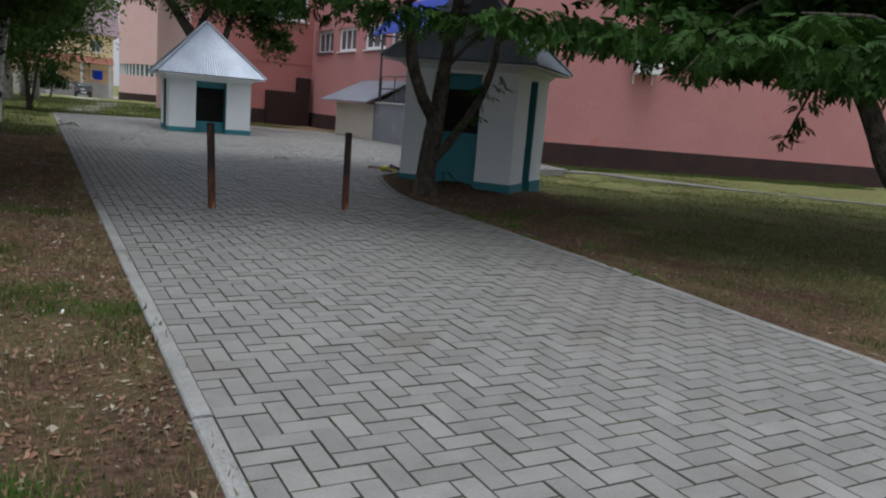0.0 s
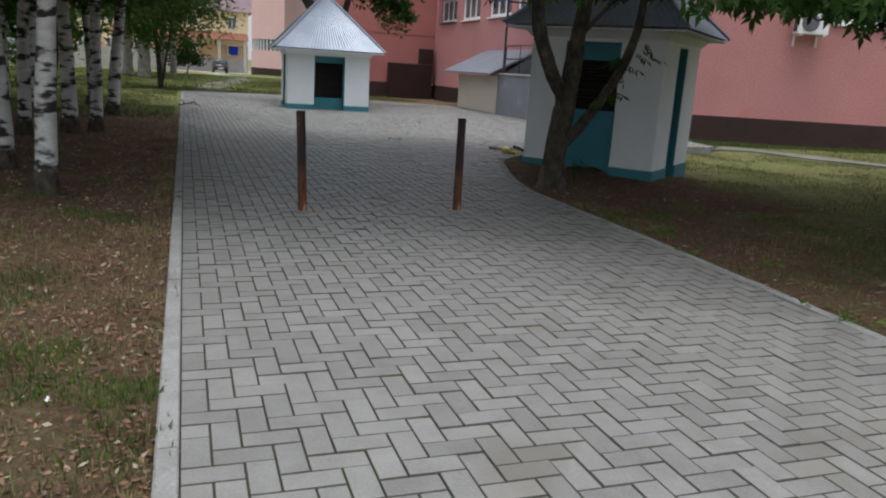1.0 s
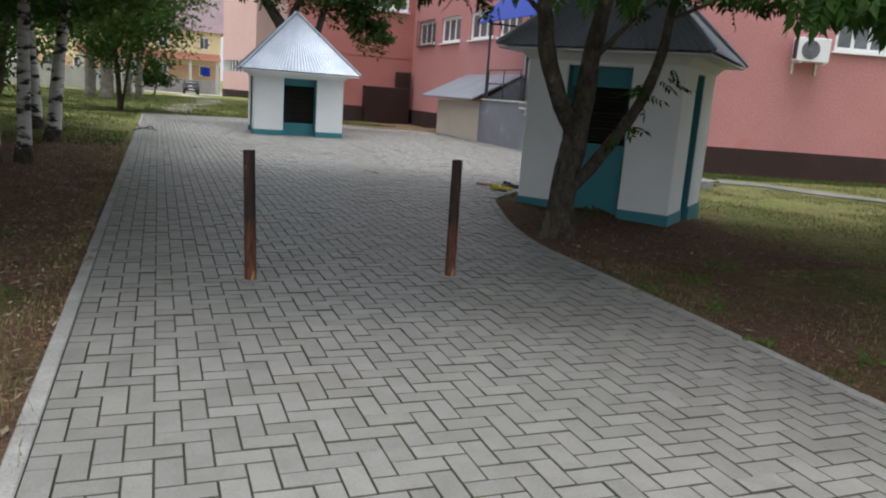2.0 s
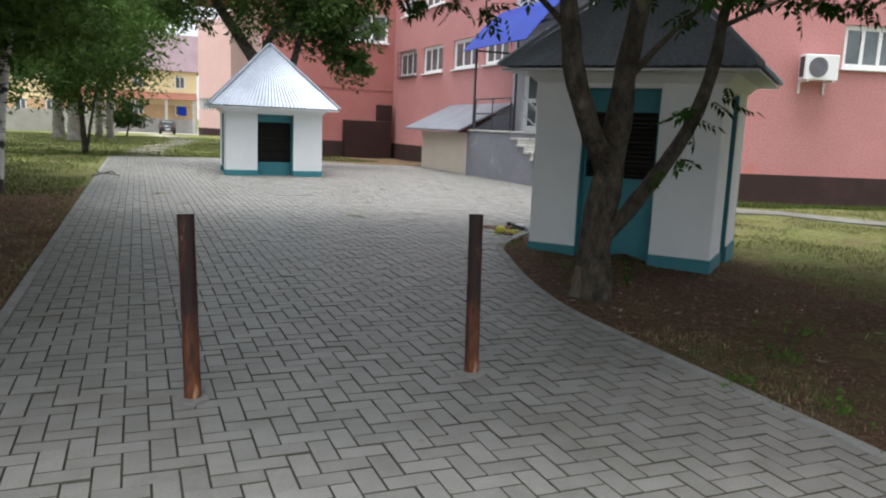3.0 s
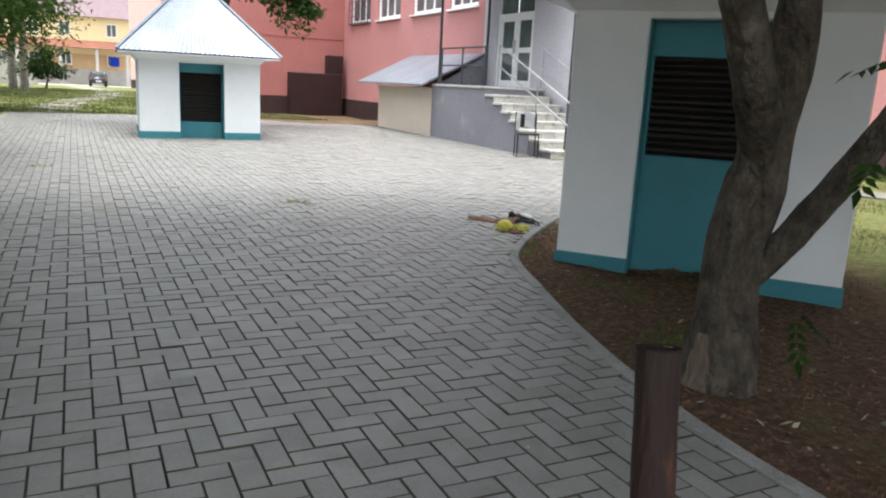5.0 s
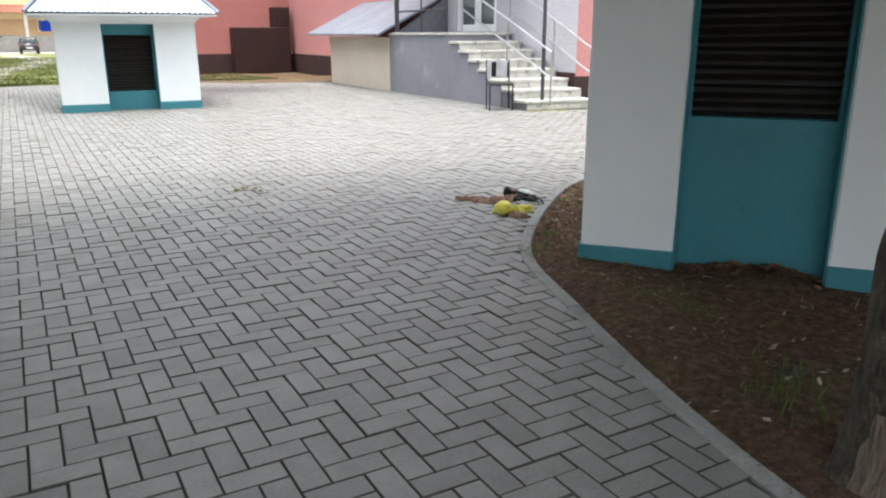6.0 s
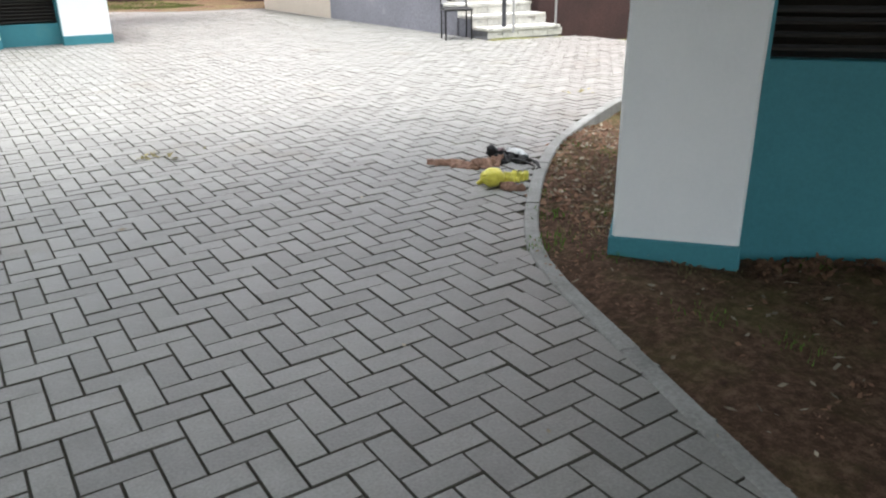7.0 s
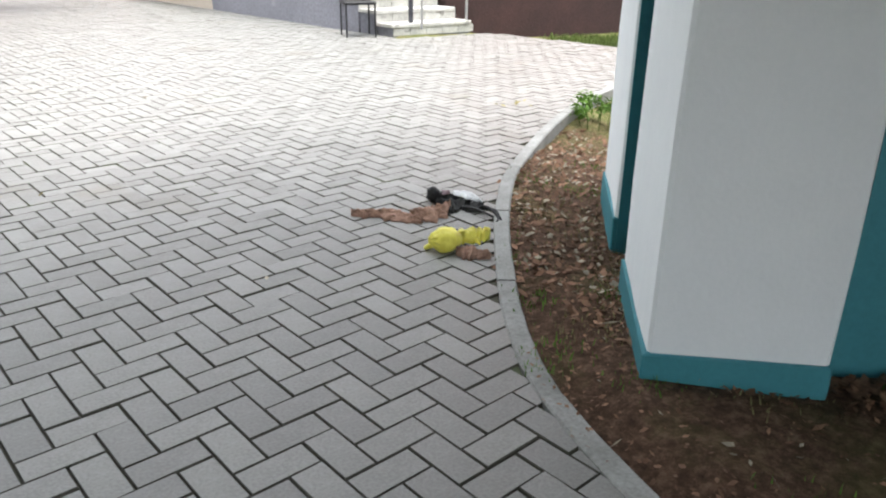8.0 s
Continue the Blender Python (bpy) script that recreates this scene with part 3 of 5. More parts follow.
# ---- shed, landing and stairs at the entrance ----
sh = thing("shed", "low beige shed with a sloping grey sheet roof", "shed", Matrix.Translation((9.7, 20.9, 0)))
part("wall", boxes((0, 1.48, 0.004, 3.74, -0.4, 1.2), bevel=0.01), BEIGE, sh)
part("fascia", boxes((-0.02, 0.02, -0.03, 3.8, 1.12, 1.205)), BEIGE, sh)
bm = bmesh.new()
n = 26
lo = [bm.verts.new((-0.43, -0.3 + 4.7 * i / n, 1.28 + (0.012 if i % 2 else 0))) for i in range(n + 1)]
hi = [bm.verts.new((1.49, 0.1 + 4.8 * i / n, 2.14 + (0.012 if i % 2 else 0))) for i in range(n + 1)]
for i in range(n):
    bm.faces.new((lo[i], lo[i + 1], hi[i + 1], hi[i]))
r = bmesh.ops.extrude_face_region(bm, geom=bm.faces[:])
bmesh.ops.translate(bm, verts=[v for v in r["geom"] if isinstance(v, bmesh.types.BMVert)], vec=(0, 0, -0.05))
bmesh.ops.recalc_face_normals(bm, faces=bm.faces)
part("roof", bm, ZINC, sh, "sloping grey sheet-metal roof")
bm = bmesh.new()
for y in (0.02, 0.1):
    for p in ((0.05, y, 1.22), (1.48, y, 1.22), (1.48, y, 2.06)):
        bm.verts.new(p)
bm.verts.ensure_lookup_table()
V = bm.verts
for f in ((0, 1, 2), (5, 4, 3), (0, 3, 4, 1), (1, 4, 5, 2), (2, 5, 3, 0)):
    bm.faces.new([V[i] for i in f])
part("gable", bm, GREYW, sh, "blue-grey gable wall")

ld = thing("landing", "grey painted entrance landing with pale coping", "landing", Matrix.Translation((9.7, 18.1, 0)), kind="structure")
part("body", boxes((0, 1.48, -0.001, 2.79, -0.4, 1.26)), GREYW, ld)
part("coping", boxes((-0.03, 1.48, -0.03, 2.79, 1.26, 1.31), bevel=0.008), STONE, ld)
stairs = thing("stairs", "worn pale stone entrance steps with grey sides", "stairs", Matrix.Translation((9.7, 18.1, 0)), kind="structure")
for i in range(7):
    z1 = 1.31 - 0.164 * (i + 1)
    y1, y0 = -0.362 * i, -0.362 * (i + 1)
    sk = -0.16 * min(1, (i + 1) / 3)
    x0 = 0.0 if i < 4 else 0.03 * (i - 3)
    for nm, mt, za, zb, o in (("step_side", GREYW, -0.35, z1 - 0.05, 0.0), ("tread", STONE, z1 - 0.05, z1, 0.03)):
        bm = boxes((x0 - o, 1.43, y0 - o, y1 - 0.002, za, zb), bevel=0.006)
        for v in bm.verts:
            v.co.y += sk * (v.co.x / 1.4)
        part(nm, bm, mt, stairs)
    n = 5
    for k in range(n):
        w = 1.42 / n
        bm = boxes((x0 + k * w * 0.98 + 0.004, x0 + (k + 1) * w * 0.98 - 0.004, y0 - 0.012, y0 - 0.001, z1 - 0.16, z1 - 0.052))
        for v in bm.verts:
            v.co.y += sk * (v.co.x / 1.4)
        part("riser_tile", bm, STONE, stairs)

door = thing("entrance_door", "white plastic double door with glass panes", "door", F2 @ Matrix.Translation((12.08, 0, 1.33)) @ Matrix.Diagonal((1.0625, 1, 1.07, 1)), kind="structure")
part("door_frame", boxes((0, 0.07, 0.03, 0.15, 0, 2.07), (1.53, 1.6, 0.03, 0.15, 0, 2.07), (0.07, 1.53, 0.03, 0.15, 2.0, 2.07), (0.07, 1.53, 0.03, 0.15, 1.55, 1.62), bevel=0.006), PVC, door)
for a in (0.07, 0.81):
    leaf = part("door_leaf", boxes((a, a + 0.1, 0.06, 0.12, 0.0, 1.55), (a + 0.61, a + 0.72, 0.06, 0.12, 0, 1.55), (a + 0.1, a + 0.61, 0.06, 0.12, 0, 0.14), (a + 0.1, a + 0.61, 0.06, 0.12, 0.75, 0.86), (a + 0.1, a + 0.61, 0.06, 0.12, 1.45, 1.55), bevel=0.005), PVC, door)
    part("pane", boxes((a + 0.1, a + 0.61, 0.085, 0.093, 0.14, 0.75)), GLASSD, leaf)
    part("pane", boxes((a + 0.1, a + 0.61, 0.085, 0.093, 0.86, 1.45)), GLASSD, leaf)
    part("pane", boxes((a, a + 0.7, 0.085, 0.093, 1.62, 2.0)), GLASSD, door)
part("handle", boxes((0.74, 0.77, 0.0, 0.06, 0.75, 1.05), bevel=0.008), STEEL, door)

can = thing("entrance_canopy", "blue arched canopy on dark posts over the entrance", "canopy", Matrix.Translation((0, 0, 0)))
bm = bmesh.new()
rows = []
for i in range(13):
    x, z = 9.5 + 1.68 * (i / 12), 3.5 + 1.3 * math.sin(math.pi / 2 * i / 12)
    rows.append([bm.verts.new((x, y, z)) for y in (17.2, 18.5, 19.9, 21.0)])
for a, b in zip(rows, rows[1:]):
    for i in range(3):
        bm.faces.new((a[i], a[i + 1], b[i + 1], b[i]))
r = bmesh.ops.extrude_face_region(bm, geom=bm.faces[:])
bmesh.ops.translate(bm, verts=[v for v in r["geom"] if isinstance(v, bmesh.types.BMVert)], vec=(0, 0, 0.02))
bmesh.ops.recalc_face_normals(bm, faces=bm.faces)
part("canopy_sheet", bm, BLUE, can, "glossy blue curved sheet")
for x, y, z0 in ((9.79, 20.7, 1.29), (11.1, 20.7, 1.29), (10.15, 15.6, 0.15)):
    part("post", tube(bmesh.new(), [(x, y, z0), (x, y, 4.0 if x < 11 else 4.75)], [0.035, 0.035], 10), GREYM, can)
part("beam", boxes((9.76, 11.18, 20.67, 20.73, 3.5, 3.55), (10.12, 10.18, 15.6, 20.7, 4.0, 4.05)), GREYM, can)


def rail(label, posts, heights, closed):
    g = thing("handrail", label, "handrail", Matrix.Translation((0, 0, 0)))
    for p in posts:
        part("post", tube(bmesh.new(), [p, (p[0], p[1], p[2] + heights[0])], [0.018, 0.018], 8), closed, g)
    for hgt in heights:
        part("rail", tube(bmesh.new(), [(p[0], p[1], p[2] + hgt) for p in posts], [0.02] * len(posts), 8), closed, g)
    return g


rail("brushed steel handrail along the steps", [(9.98, 18.1, 1.31), (10.06, 16.6, 0.66), (10.1, 15.3, 0.1)], (0.88, 0.45), STEEL)
rail("brushed steel wall-side handrail along the steps", [(11.05, 18.0, 1.31), (11.05, 16.5, 0.66), (11.05, 15.4, 0.16)], (0.88, 0.45), STEEL)
rail("grey tubular railing of the landing", [(9.8, 18.4, 1.31), (9.8, 19.5, 1.31), (9.8, 20.6, 1.31)], (0.85, 0.45), GREYM)

ch = thing("chair", "dark metal chair with a white cloth over its back", "chair", Matrix.Translation((9.43, 15.88, 0)) @ Matrix.Rotation(radians(-24), 4, "Z"))
for x in (-0.2, 0.2):
    part("leg", tube(bmesh.new(), [(x, -0.2, 0), (x, -0.2, 0.44)], [0.013, 0.013], 6), BLACK, ch)
    part("leg", tube(bmesh.new(), [(x, 0.2, 0), (x, 0.2, 0.44), (x, 0.24, 0.85)], [0.013] * 3, 6), BLACK, ch)
part("seat", boxes((-0.22, 0.22, -0.22, 0.22, 0.43, 0.47), bevel=0.012), BLACK, ch)
part("backrest", boxes((-0.21, 0.21, 0.21, 0.25, 0.55, 0.82), bevel=0.012), BLACK, ch)
bm = bmesh.new()
bmesh.ops.create_grid(bm, x_segments=8, y_segments=6, size=0.5)
for v in bm.verts:
    x, y = v.co.x, v.co.y
    v.co = Vector((x * 0.4, 0.2 - 0.02 * math.sin(x * 9), 0.72 + y * 0.3 - 0.1 * abs(x)))
bmesh.ops.solidify(bm, geom=bm.faces[:], thickness=0.004)
part("cloth", bm, PAPER, ch, "crumpled white cloth")

ac = thing("air_conditioner", "white outdoor air conditioner unit on wall brackets", "air conditioner", F1 @ Matrix.Translation((4.47, -0.42, 2.75)) @ Matrix.Diagonal((1.05, 1, 1.05, 1)))
part("casing", boxes((0, 0.78, 0, 0.3, 0.04, 0.6), bevel=0.015), PVC, ac)
bm = bmesh.new()
bmesh.ops.create_cone(bm, cap_ends=True, segments=24, radius1=0.22, radius2=0.22, depth=0.012, matrix=Matrix.Translation((0.3, -0.008, 0.32)) @ Matrix.Rotation(radians(90), 4, "X"))
fan = part("fan_grille", bm, GREYW, ac, "round grey fan grille")
for i in range(5):
    part("ring", tube(bmesh.new(), [(0.3 + (0.04 + 0.04 * i) * math.cos(a), -0.018, 0.32 + (0.04 + 0.04 * i) * math.sin(a)) for a in np.linspace(0, 2 * math.pi, 19)], [0.004] * 19, 4), GREYM, fan)
for x in (0.1, 0.68):
    part("bracket", boxes((x - 0.02, x + 0.02, 0, 0.41, 0, 0.035), (x - 0.02, x + 0.02, 0.37, 0.41, -0.25, 0.3)), PVC, ac)
part("side_grille", boxes((-0.006, 0.0, 0.05, 0.25, 0.1, 0.55)), GREYM, ac)

# ---- bollards ----
for base, top in (((0.997, 4.225, 0.0), (0.98, 4.325, 0.863)), ((2.432, 4.225, 0.0), (2.48, 4.365, 0.849))):
    bo = thing("bollard", "rusty brown steel pipe bollard, slightly leaning", "bollard", Matrix.Translation(base), group="pipe bollards")
    t = Vector(top) - Vector(base)
    line = [t * f - Vector((0, 0, 0.15 if f == 0 else 0)) for f in np.linspace(0, 1, 14)]
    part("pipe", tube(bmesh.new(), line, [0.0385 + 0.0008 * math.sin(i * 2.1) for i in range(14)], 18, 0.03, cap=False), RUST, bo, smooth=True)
    bm = bmesh.new()
    tube(bm, [t * 0.9, t * 0.999], [0.0335, 0.0335], 16, cap=False)
    part("bore", bm, RUST_D, bo)
    bm = bmesh.new()
    tube(bm, [t * 0.998, t * 1.003], [0.0395, 0.039], 18, cap=False)
    part("rim", bm, RUST_D, bo)
    bm = bmesh.new()
    tube(bm, [(0, 0, -0.05), (0, 0, 0.008), (0, 0, 0.014)], [0.085, 0.07, 0.045], 14, 0.4)
    part("mortar_patch", bm, PAVER, bo, "grey mortar patch round the foot")


# ---- trees ----
def leaves(name, clumps, size, material, parent, per=30, spread=0.35, droop=0.3, flat=0.5, seed=1, narrow=0.42):
    """A crown of single leaves, each a bent four-sided blade, gathered in clumps (x, y, z, r)."""
    g = np.random.default_rng(seed)
    C = np.repeat(np.array(clumps), per, axis=0)
    n = len(C)
    d = g.normal(size=(n, 3))
    d /= np.linalg.norm(d, axis=1)[:, None]
    pos = C[:, :3] + d * (C[:, 3] * g.random(n) ** 0.45)[:, None] * np.array([1, 1, 0.75])
    ax = g.normal(size=(n, 3))
    ax[:, 2] = ax[:, 2] * flat - droop
    ax /= np.linalg.norm(ax, axis=1)[:, None]
    up = g.normal(size=(n, 3)) * 0.6 + np.array([0, 0, 1])
    sd = np.cross(ax, up)
    sd /= np.linalg.norm(sd, axis=1)[:, None] + 1e-9
    nn = np.cross(sd, ax)
    L = size * (0.6 + 0.8 * g.random(n))[:, None]
    a = pos
    b = pos + ax * L * 0.45 + sd * L * narrow * 0.5 + nn * L * 0.06
    c = pos + ax * L - nn * L * 0.12
    e = pos + ax * L * 0.45 - sd * L * narrow * 0.5 + nn * L * 0.06
    V = np.stack([a, b, c, e], axis=1).reshape(-1, 3)
    me = bpy.data.meshes.new(name)
    me.vertices.add(len(V))
    me.vertices.foreach_set("co", V.astype(np.float32).ravel())
    me.loops.add(6 * n)
    i0 = np.arange(n)[:, None] * 4
    me.loops.foreach_set("vertex_index", (i0 + np.array([0, 1, 2, 0, 2, 3])).ravel().astype(np.int32))
    me.polygons.add(2 * n)
    me.polygons.foreach_set("loop_start", (np.arange(2 * n) * 3).astype(np.int32))
    me.update(calc_edges=True)
    me.materials.append(material)
    ob = new(name, me)
    ob.parent = parent
    return ob


def sprays(name, twigs, material, parent, leaf=0.09, pairs=5, seed=1):
    """Hanging compound leaves: along every twig (p0, p1) leaf stalks with paired leaflets."""
    g = np.random.default_rng(seed)
    V, F = [], []

    def blade(p, d, n, L, w):
        s = d.cross(n).normalized()
        i = len(V)
        V.extend([p, p + d * L * 0.35 + s * w, p + d * L - n * L * 0.12, p + d * L * 0.35 - s * w])
        F.append((i, i + 1, i + 2)), F.append((i, i + 2, i + 3))

    for p0, p1, count in twigs:
        p0, p1 = Vector(p0), Vector(p1)
        for k in range(count):
            q = p0.lerp(p1, (k + g.random()) / count)
            d = Vector((g.normal(), g.normal(), -0.55 + 0.4 * g.normal())).normalized()
            n = Vector((g.normal() * 0.5, g.normal() * 0.5, 1)).normalized()
            n = (n - d * n.dot(d)).normalized()
            s = d.cross(n)
            st = leaf * (2.0 + g.random())
            for j in range(pairs):
                o = q + d * st * (0.35 + 0.65 * j / pairs) - Vector((0, 0, 0.1 * st * (j / pairs) ** 2))
                L = leaf * (0.75 + 0.4 * g.random())
                for sg in (-1, 1):
                    blade(o, (d * 0.55 + s * sg + Vector((0, 0, -0.25))).normalized(), n, L, L * 0.2)
            blade(q + d * st, (d + Vector((0, 0, -0.3))).normalized(), n, leaf * 1.1, leaf * 0.24)
    return raw(name, [tuple(v) for v in V], F, material, parent)


def crown_clumps(cx, cy, cz, rx, ry, rz, n, r, seed, shell=0.55):
    g = np.random.default_rng(seed)
    out = []
    while len(out) < n:
        d = g.normal(size=3)
        d /= np.linalg.norm(d)
        f = shell + (1 - shell) * g.random()
        out.append((cx + d[0] * rx * f, cy + d[1] * ry * f, cz + d[2] * rz * f, r * (0.6 + 0.8 * g.random())))
    return out


def tree(name, label, trunk_mat, stems, r0, r1, clumps, leaf_size, leaf_material, per, seed, seg=10, bare=True):
    base = stems[0][0]
    t = thing(name, label, "tree", Matrix.Translation(base))
    B = Vector(base)
    for i, s in enumerate(stems):
        f = 1 if i == 0 else 0.55
        part("trunk" if i == 0 else "limb", limb(bmesh.new(), [Vector(p) - B for p in s], r0 * f, r1 * f, 6, seg, 0.3), trunk_mat, t, smooth=True)
    leaves("crown", [(c[0] - B.x, c[1] - B.y, c[2] - B.z, c[3]) for c in clumps], leaf_size, leaf_material, t, per, seed=seed)
    return t


# the ash-leaved tree in front of the near kiosk
TB = Vector((4.2, 5.8, -0.06))


def rel(*pts):
    return [Vector(p) - TB for p in pts]


ash = thing("tree", "grey-barked ash tree with a forked leaning trunk", "tree", Matrix.Translation(TB))
bm = bmesh.new()
line = smooth_line(rel((4.2, 5.8, -0.12), (4.205, 5.8, 0.05), (4.215, 5.81, 0.25), (4.235, 5.805, 0.55), (4.258, 5.79, 0.86), (4.275, 5.78, 1.08)), 12)
tube(bm, line, np.interp(np.linspace(0, 1, len(line)), [0, 0.15, 0.35, 0.7, 0.86, 1], [0.24, 0.168, 0.134, 0.126, 0.12, 0.06]).tolist(), 40, 0.3)
furrow(bm, 0.009)
trunk = part("trunk", bm, BARK, ash, smooth=True)
bm = bmesh.new()
limb(bm, rel((4.26, 5.79, 0.9), (4.2, 5.73, 1.1), (3.98, 5.58, 1.3), (3.75, 5.54, 1.76), (3.69, 5.58, 2.25), (3.65, 5.8, 3.1), (3.5, 6.2, 4.1), (3.4, 6.4, 5.1)), 0.1, 0.03, 12, 26, 0.25)
furrow(bm, 0.006)
part("fork", bm, BARK, ash, smooth=True)
bm = bmesh.new()
limb(bm, rel((4.27, 5.785, 0.88), (4.32, 5.75, 1.4), (4.352, 5.728, 1.88), (4.4, 5.7, 2.34), (4.5, 5.6, 3.2), (4.75, 5.4, 4.2), (4.85, 5.2, 5.4)), 0.114, 0.03, 12, 26, 0.25)
furrow(bm, 0.006)
part("fork", bm, BARK, ash, smooth=True)
bm = bmesh.new()
limb(bm, rel((4.25, 5.797, 0.45), (4.42, 5.68, 0.7), (4.615, 5.55, 1.06), (4.785, 5.44, 1.44), (4.887, 5.37, 1.89), (4.936, 5.34, 2.35), (5.2, 5.2, 3.2), (5.5, 4.9, 4.1)), 0.07, 0.027, 10, 18, 0.2)
furrow(bm, 0.004)
part("limb", bm, BARK, ash, smooth=True)
for a, b, c, r in (((4.31, 5.69, 1.73), (4.54, 5.46, 2.09), (4.87, 5.15, 2.51), 0.035), ((3.84, 5.69, 2.03), (3.47, 5.97, 2.46), (2.83, 5.87, 2.68), 0.03), ((4.44, 5.61, 2.89), (5.29, 4.74, 3.21), (6.15, 3.81, 3.1), 0.045), ((3.74, 5.92, 3.1), (3.26, 5.15, 3.64), (2.83, 4.02, 3.75), 0.045), ((4.65, 5.36, 3.64), (4.54, 4.02, 3.75), (4.22, 2.68, 3.32), 0.045), ((4.87, 5.34, 2.14), (5.4, 5.05, 2.41), (6.04, 4.63, 2.46), 0.022), ((3.79, 5.77, 2.57), (4.87, 6.59, 3.32), (5.83, 7.11, 3.64), 0.04)):
    part("limb", limb(bmesh.new(), rel(a, b, c), r, 0.008, 4, 7, 0.15), BARK, ash, smooth=True)
bm = bmesh.new()
vs = []
for j in range(9):
    z = 0.0 + 0.3 * j / 8
    w = 0.36 - 0.2 * (j / 8) ** 2 + 0.09 * noise.noise(Vector((j * 0.9, 3, 0)))
    rr = np.interp(z, [0, 0.12, 0.3], [0.196, 0.168, 0.15])
    vs.append([bm.verts.new((rr * math.cos(a) * (1 + 0.02 * noise.noise(Vector((a * 9, j, 0)))) - 0.008, rr * math.sin(a) * (1 + 0.02 * noise.noise(Vector((a * 9, j, 5)))), z + 0.02)) for a in np.linspace(radians(196) - w, radians(196) + w, 12)])
for p, q in zip(vs, vs[1:]):
    for i in range(11):
        bm.faces.new((p[i], p[i + 1], q[i + 1], q[i]))
part("bare_wound", bm, BARE, trunk, "strip of paler worn bark at the foot", smooth=True)
tw = [(rel(a)[0], rel(b)[0], n) for a, b, n in (
    ((2.4, 6.9, 2.45), (3.7, 6.5, 2.3), 34), ((5.0, 5.6, 2.5), (6.4, 4.9, 2.35), 36), ((5.6, 4.4, 2.3), (6.8, 3.9, 2.2), 30), ((4.3, 6.3, 2.6), (5.4, 6.6, 2.7), 26), ((4.75, 5.5, 1.5), (4.95, 5.3, 1.75), 5),
    ((2.4, 5.77, 2.62), (3.58, 5.97, 2.46), 16), ((2.73, 4.43, 3.42), (3.47, 5.56, 3.32), 26), ((4.22, 2.68, 3.21), (4.54, 4.33, 3.53), 40), ((6.04, 3.6, 2.94), (5.19, 4.84, 3.1), 34),
    ((6.04, 4.53, 2.41), (5.29, 5.15, 2.35), 12), ((4.87, 5.15, 2.51), (4.6, 5.46, 2.14), 10), ((4.65, 5.46, 1.44), (4.92, 5.2, 1.6), 5), ((4.54, 5.49, 1.07), (4.65, 5.36, 1.2), 3), ((4.28, 5.56, 0.482), (4.38, 5.51, 0.374), 2),
    ((5.61, 7, 3.42), (4.76, 6.49, 3.21), 18), ((3.58, 6.49, 4.82), (3.79, 6.08, 3.53), 40), ((4.87, 5.15, 5.14), (4.76, 5.36, 3.64), 40), ((5.51, 4.84, 3.96), (4.97, 5.25, 2.78), 24), ((3.15, 6.8, 2.78), (3.79, 6.39, 3.1), 18))]
sprays("leaf_sprays", tw, LEAF, ash, leaf=0.085, pairs=4, seed=3)
# crown above the view, spread and placed only to shade the ground below
leaves("crown", [(*(Vector((c[0], c[1], c[2])) - TB), c[3]) for c in crown_clumps(2.7, 6.2, 5.0, 6.4, 4.6, 1.7, 2000, 0.62, 5, 0.1)], 0.19, LEAF, ash, 55, seed=4)

# second ash by the lawn, its low boughs reach over the path
TB2 = Vector((7.8, 0.2, on_ground(7.8, 0.2) - 0.1))
a2 = thing("tree", "leaning ash tree on the lawn with drooping boughs", "tree", Matrix.Translation(TB2))


def rel2(*pts):
    return [Vector(p) - TB2 for p in pts]


part("trunk", limb(bmesh.new(), rel2(TB2, (7.02, 0.85, 0.72), (6.86, 1.3, 1.6), (6.95, 1.9, 2.5), (7.4, 2.5, 3.6), (7.6, 2.5, 5.35)), 0.13, 0.05, 5, 12, 0.25), BARK, a2, smooth=True)
B2 = (((6.95, 1.8, 2.35), (5.61, 1.75, 2.46), (4.12, 1.13, 1.66)), ((6.95, 1.9, 2.4), (7.3, 3.2, 2.35), (7.86, 4.43, 1.93)), ((7.3, 2.4, 3.4), (6.5, 1.5, 3.5), (4.97, 0.206, 3.1)), ((7.2, 2.3, 3.2), (7.0, 3.2, 3.2), (6.68, 3.71, 3)), ((7.5, 2.5, 4.0), (8.0, 1.4, 3.75), (7.97, 0, 3.21)), ((6.93, 1.75, 2.3), (7.8, 2.6, 1.9), (8.72, 3.66, 1.12)), ((6.0, 1.76, 2.43), (5.72, 2.68, 2.35), (5.08, 2.78, 2.03)), ((6.9, 1.6, 2.1), (5.6, 0.5, 2.2), (3.6, -0.3, 1.95)), ((4.54, 4.0, 3.7), (3.0, 3.0, 2.9), (1.2, 3.0, 2.2)))
for b in B2:
    part("limb", limb(bmesh.new(), rel2(*b), 0.04, 0.008, 5, 7, 0.15), BARK, a2, smooth=True)
tw2 = []
for b in B2:
    L = [Vector(p) for p in rel2(*b)]
    for p, q in zip(L, L[1:]):
        tw2.append((p, q, int(13 * (q - p).length) + 2))
tw2 += [(rel2(a)[0], rel2(b)[0], n) for a, b, n in (((3.58, 1.54, 2.25), (5.61, 1.24, 2.14), 60), ((5.4, 1.65, 2.14), (8.08, 1.44, 2.25), 70), ((4.76, 0.412, 2.14), (7.11, 0.206, 2.14), 60), ((5.94, 3.09, 2.68), (9.15, 2.27, 2.57), 90), ((8.08, 2.68, 2.14), (10.2, 1.85, 2.35), 60), ((4.33, 1.34, 1.6), (4.87, 1.65, 2.03), 14))]
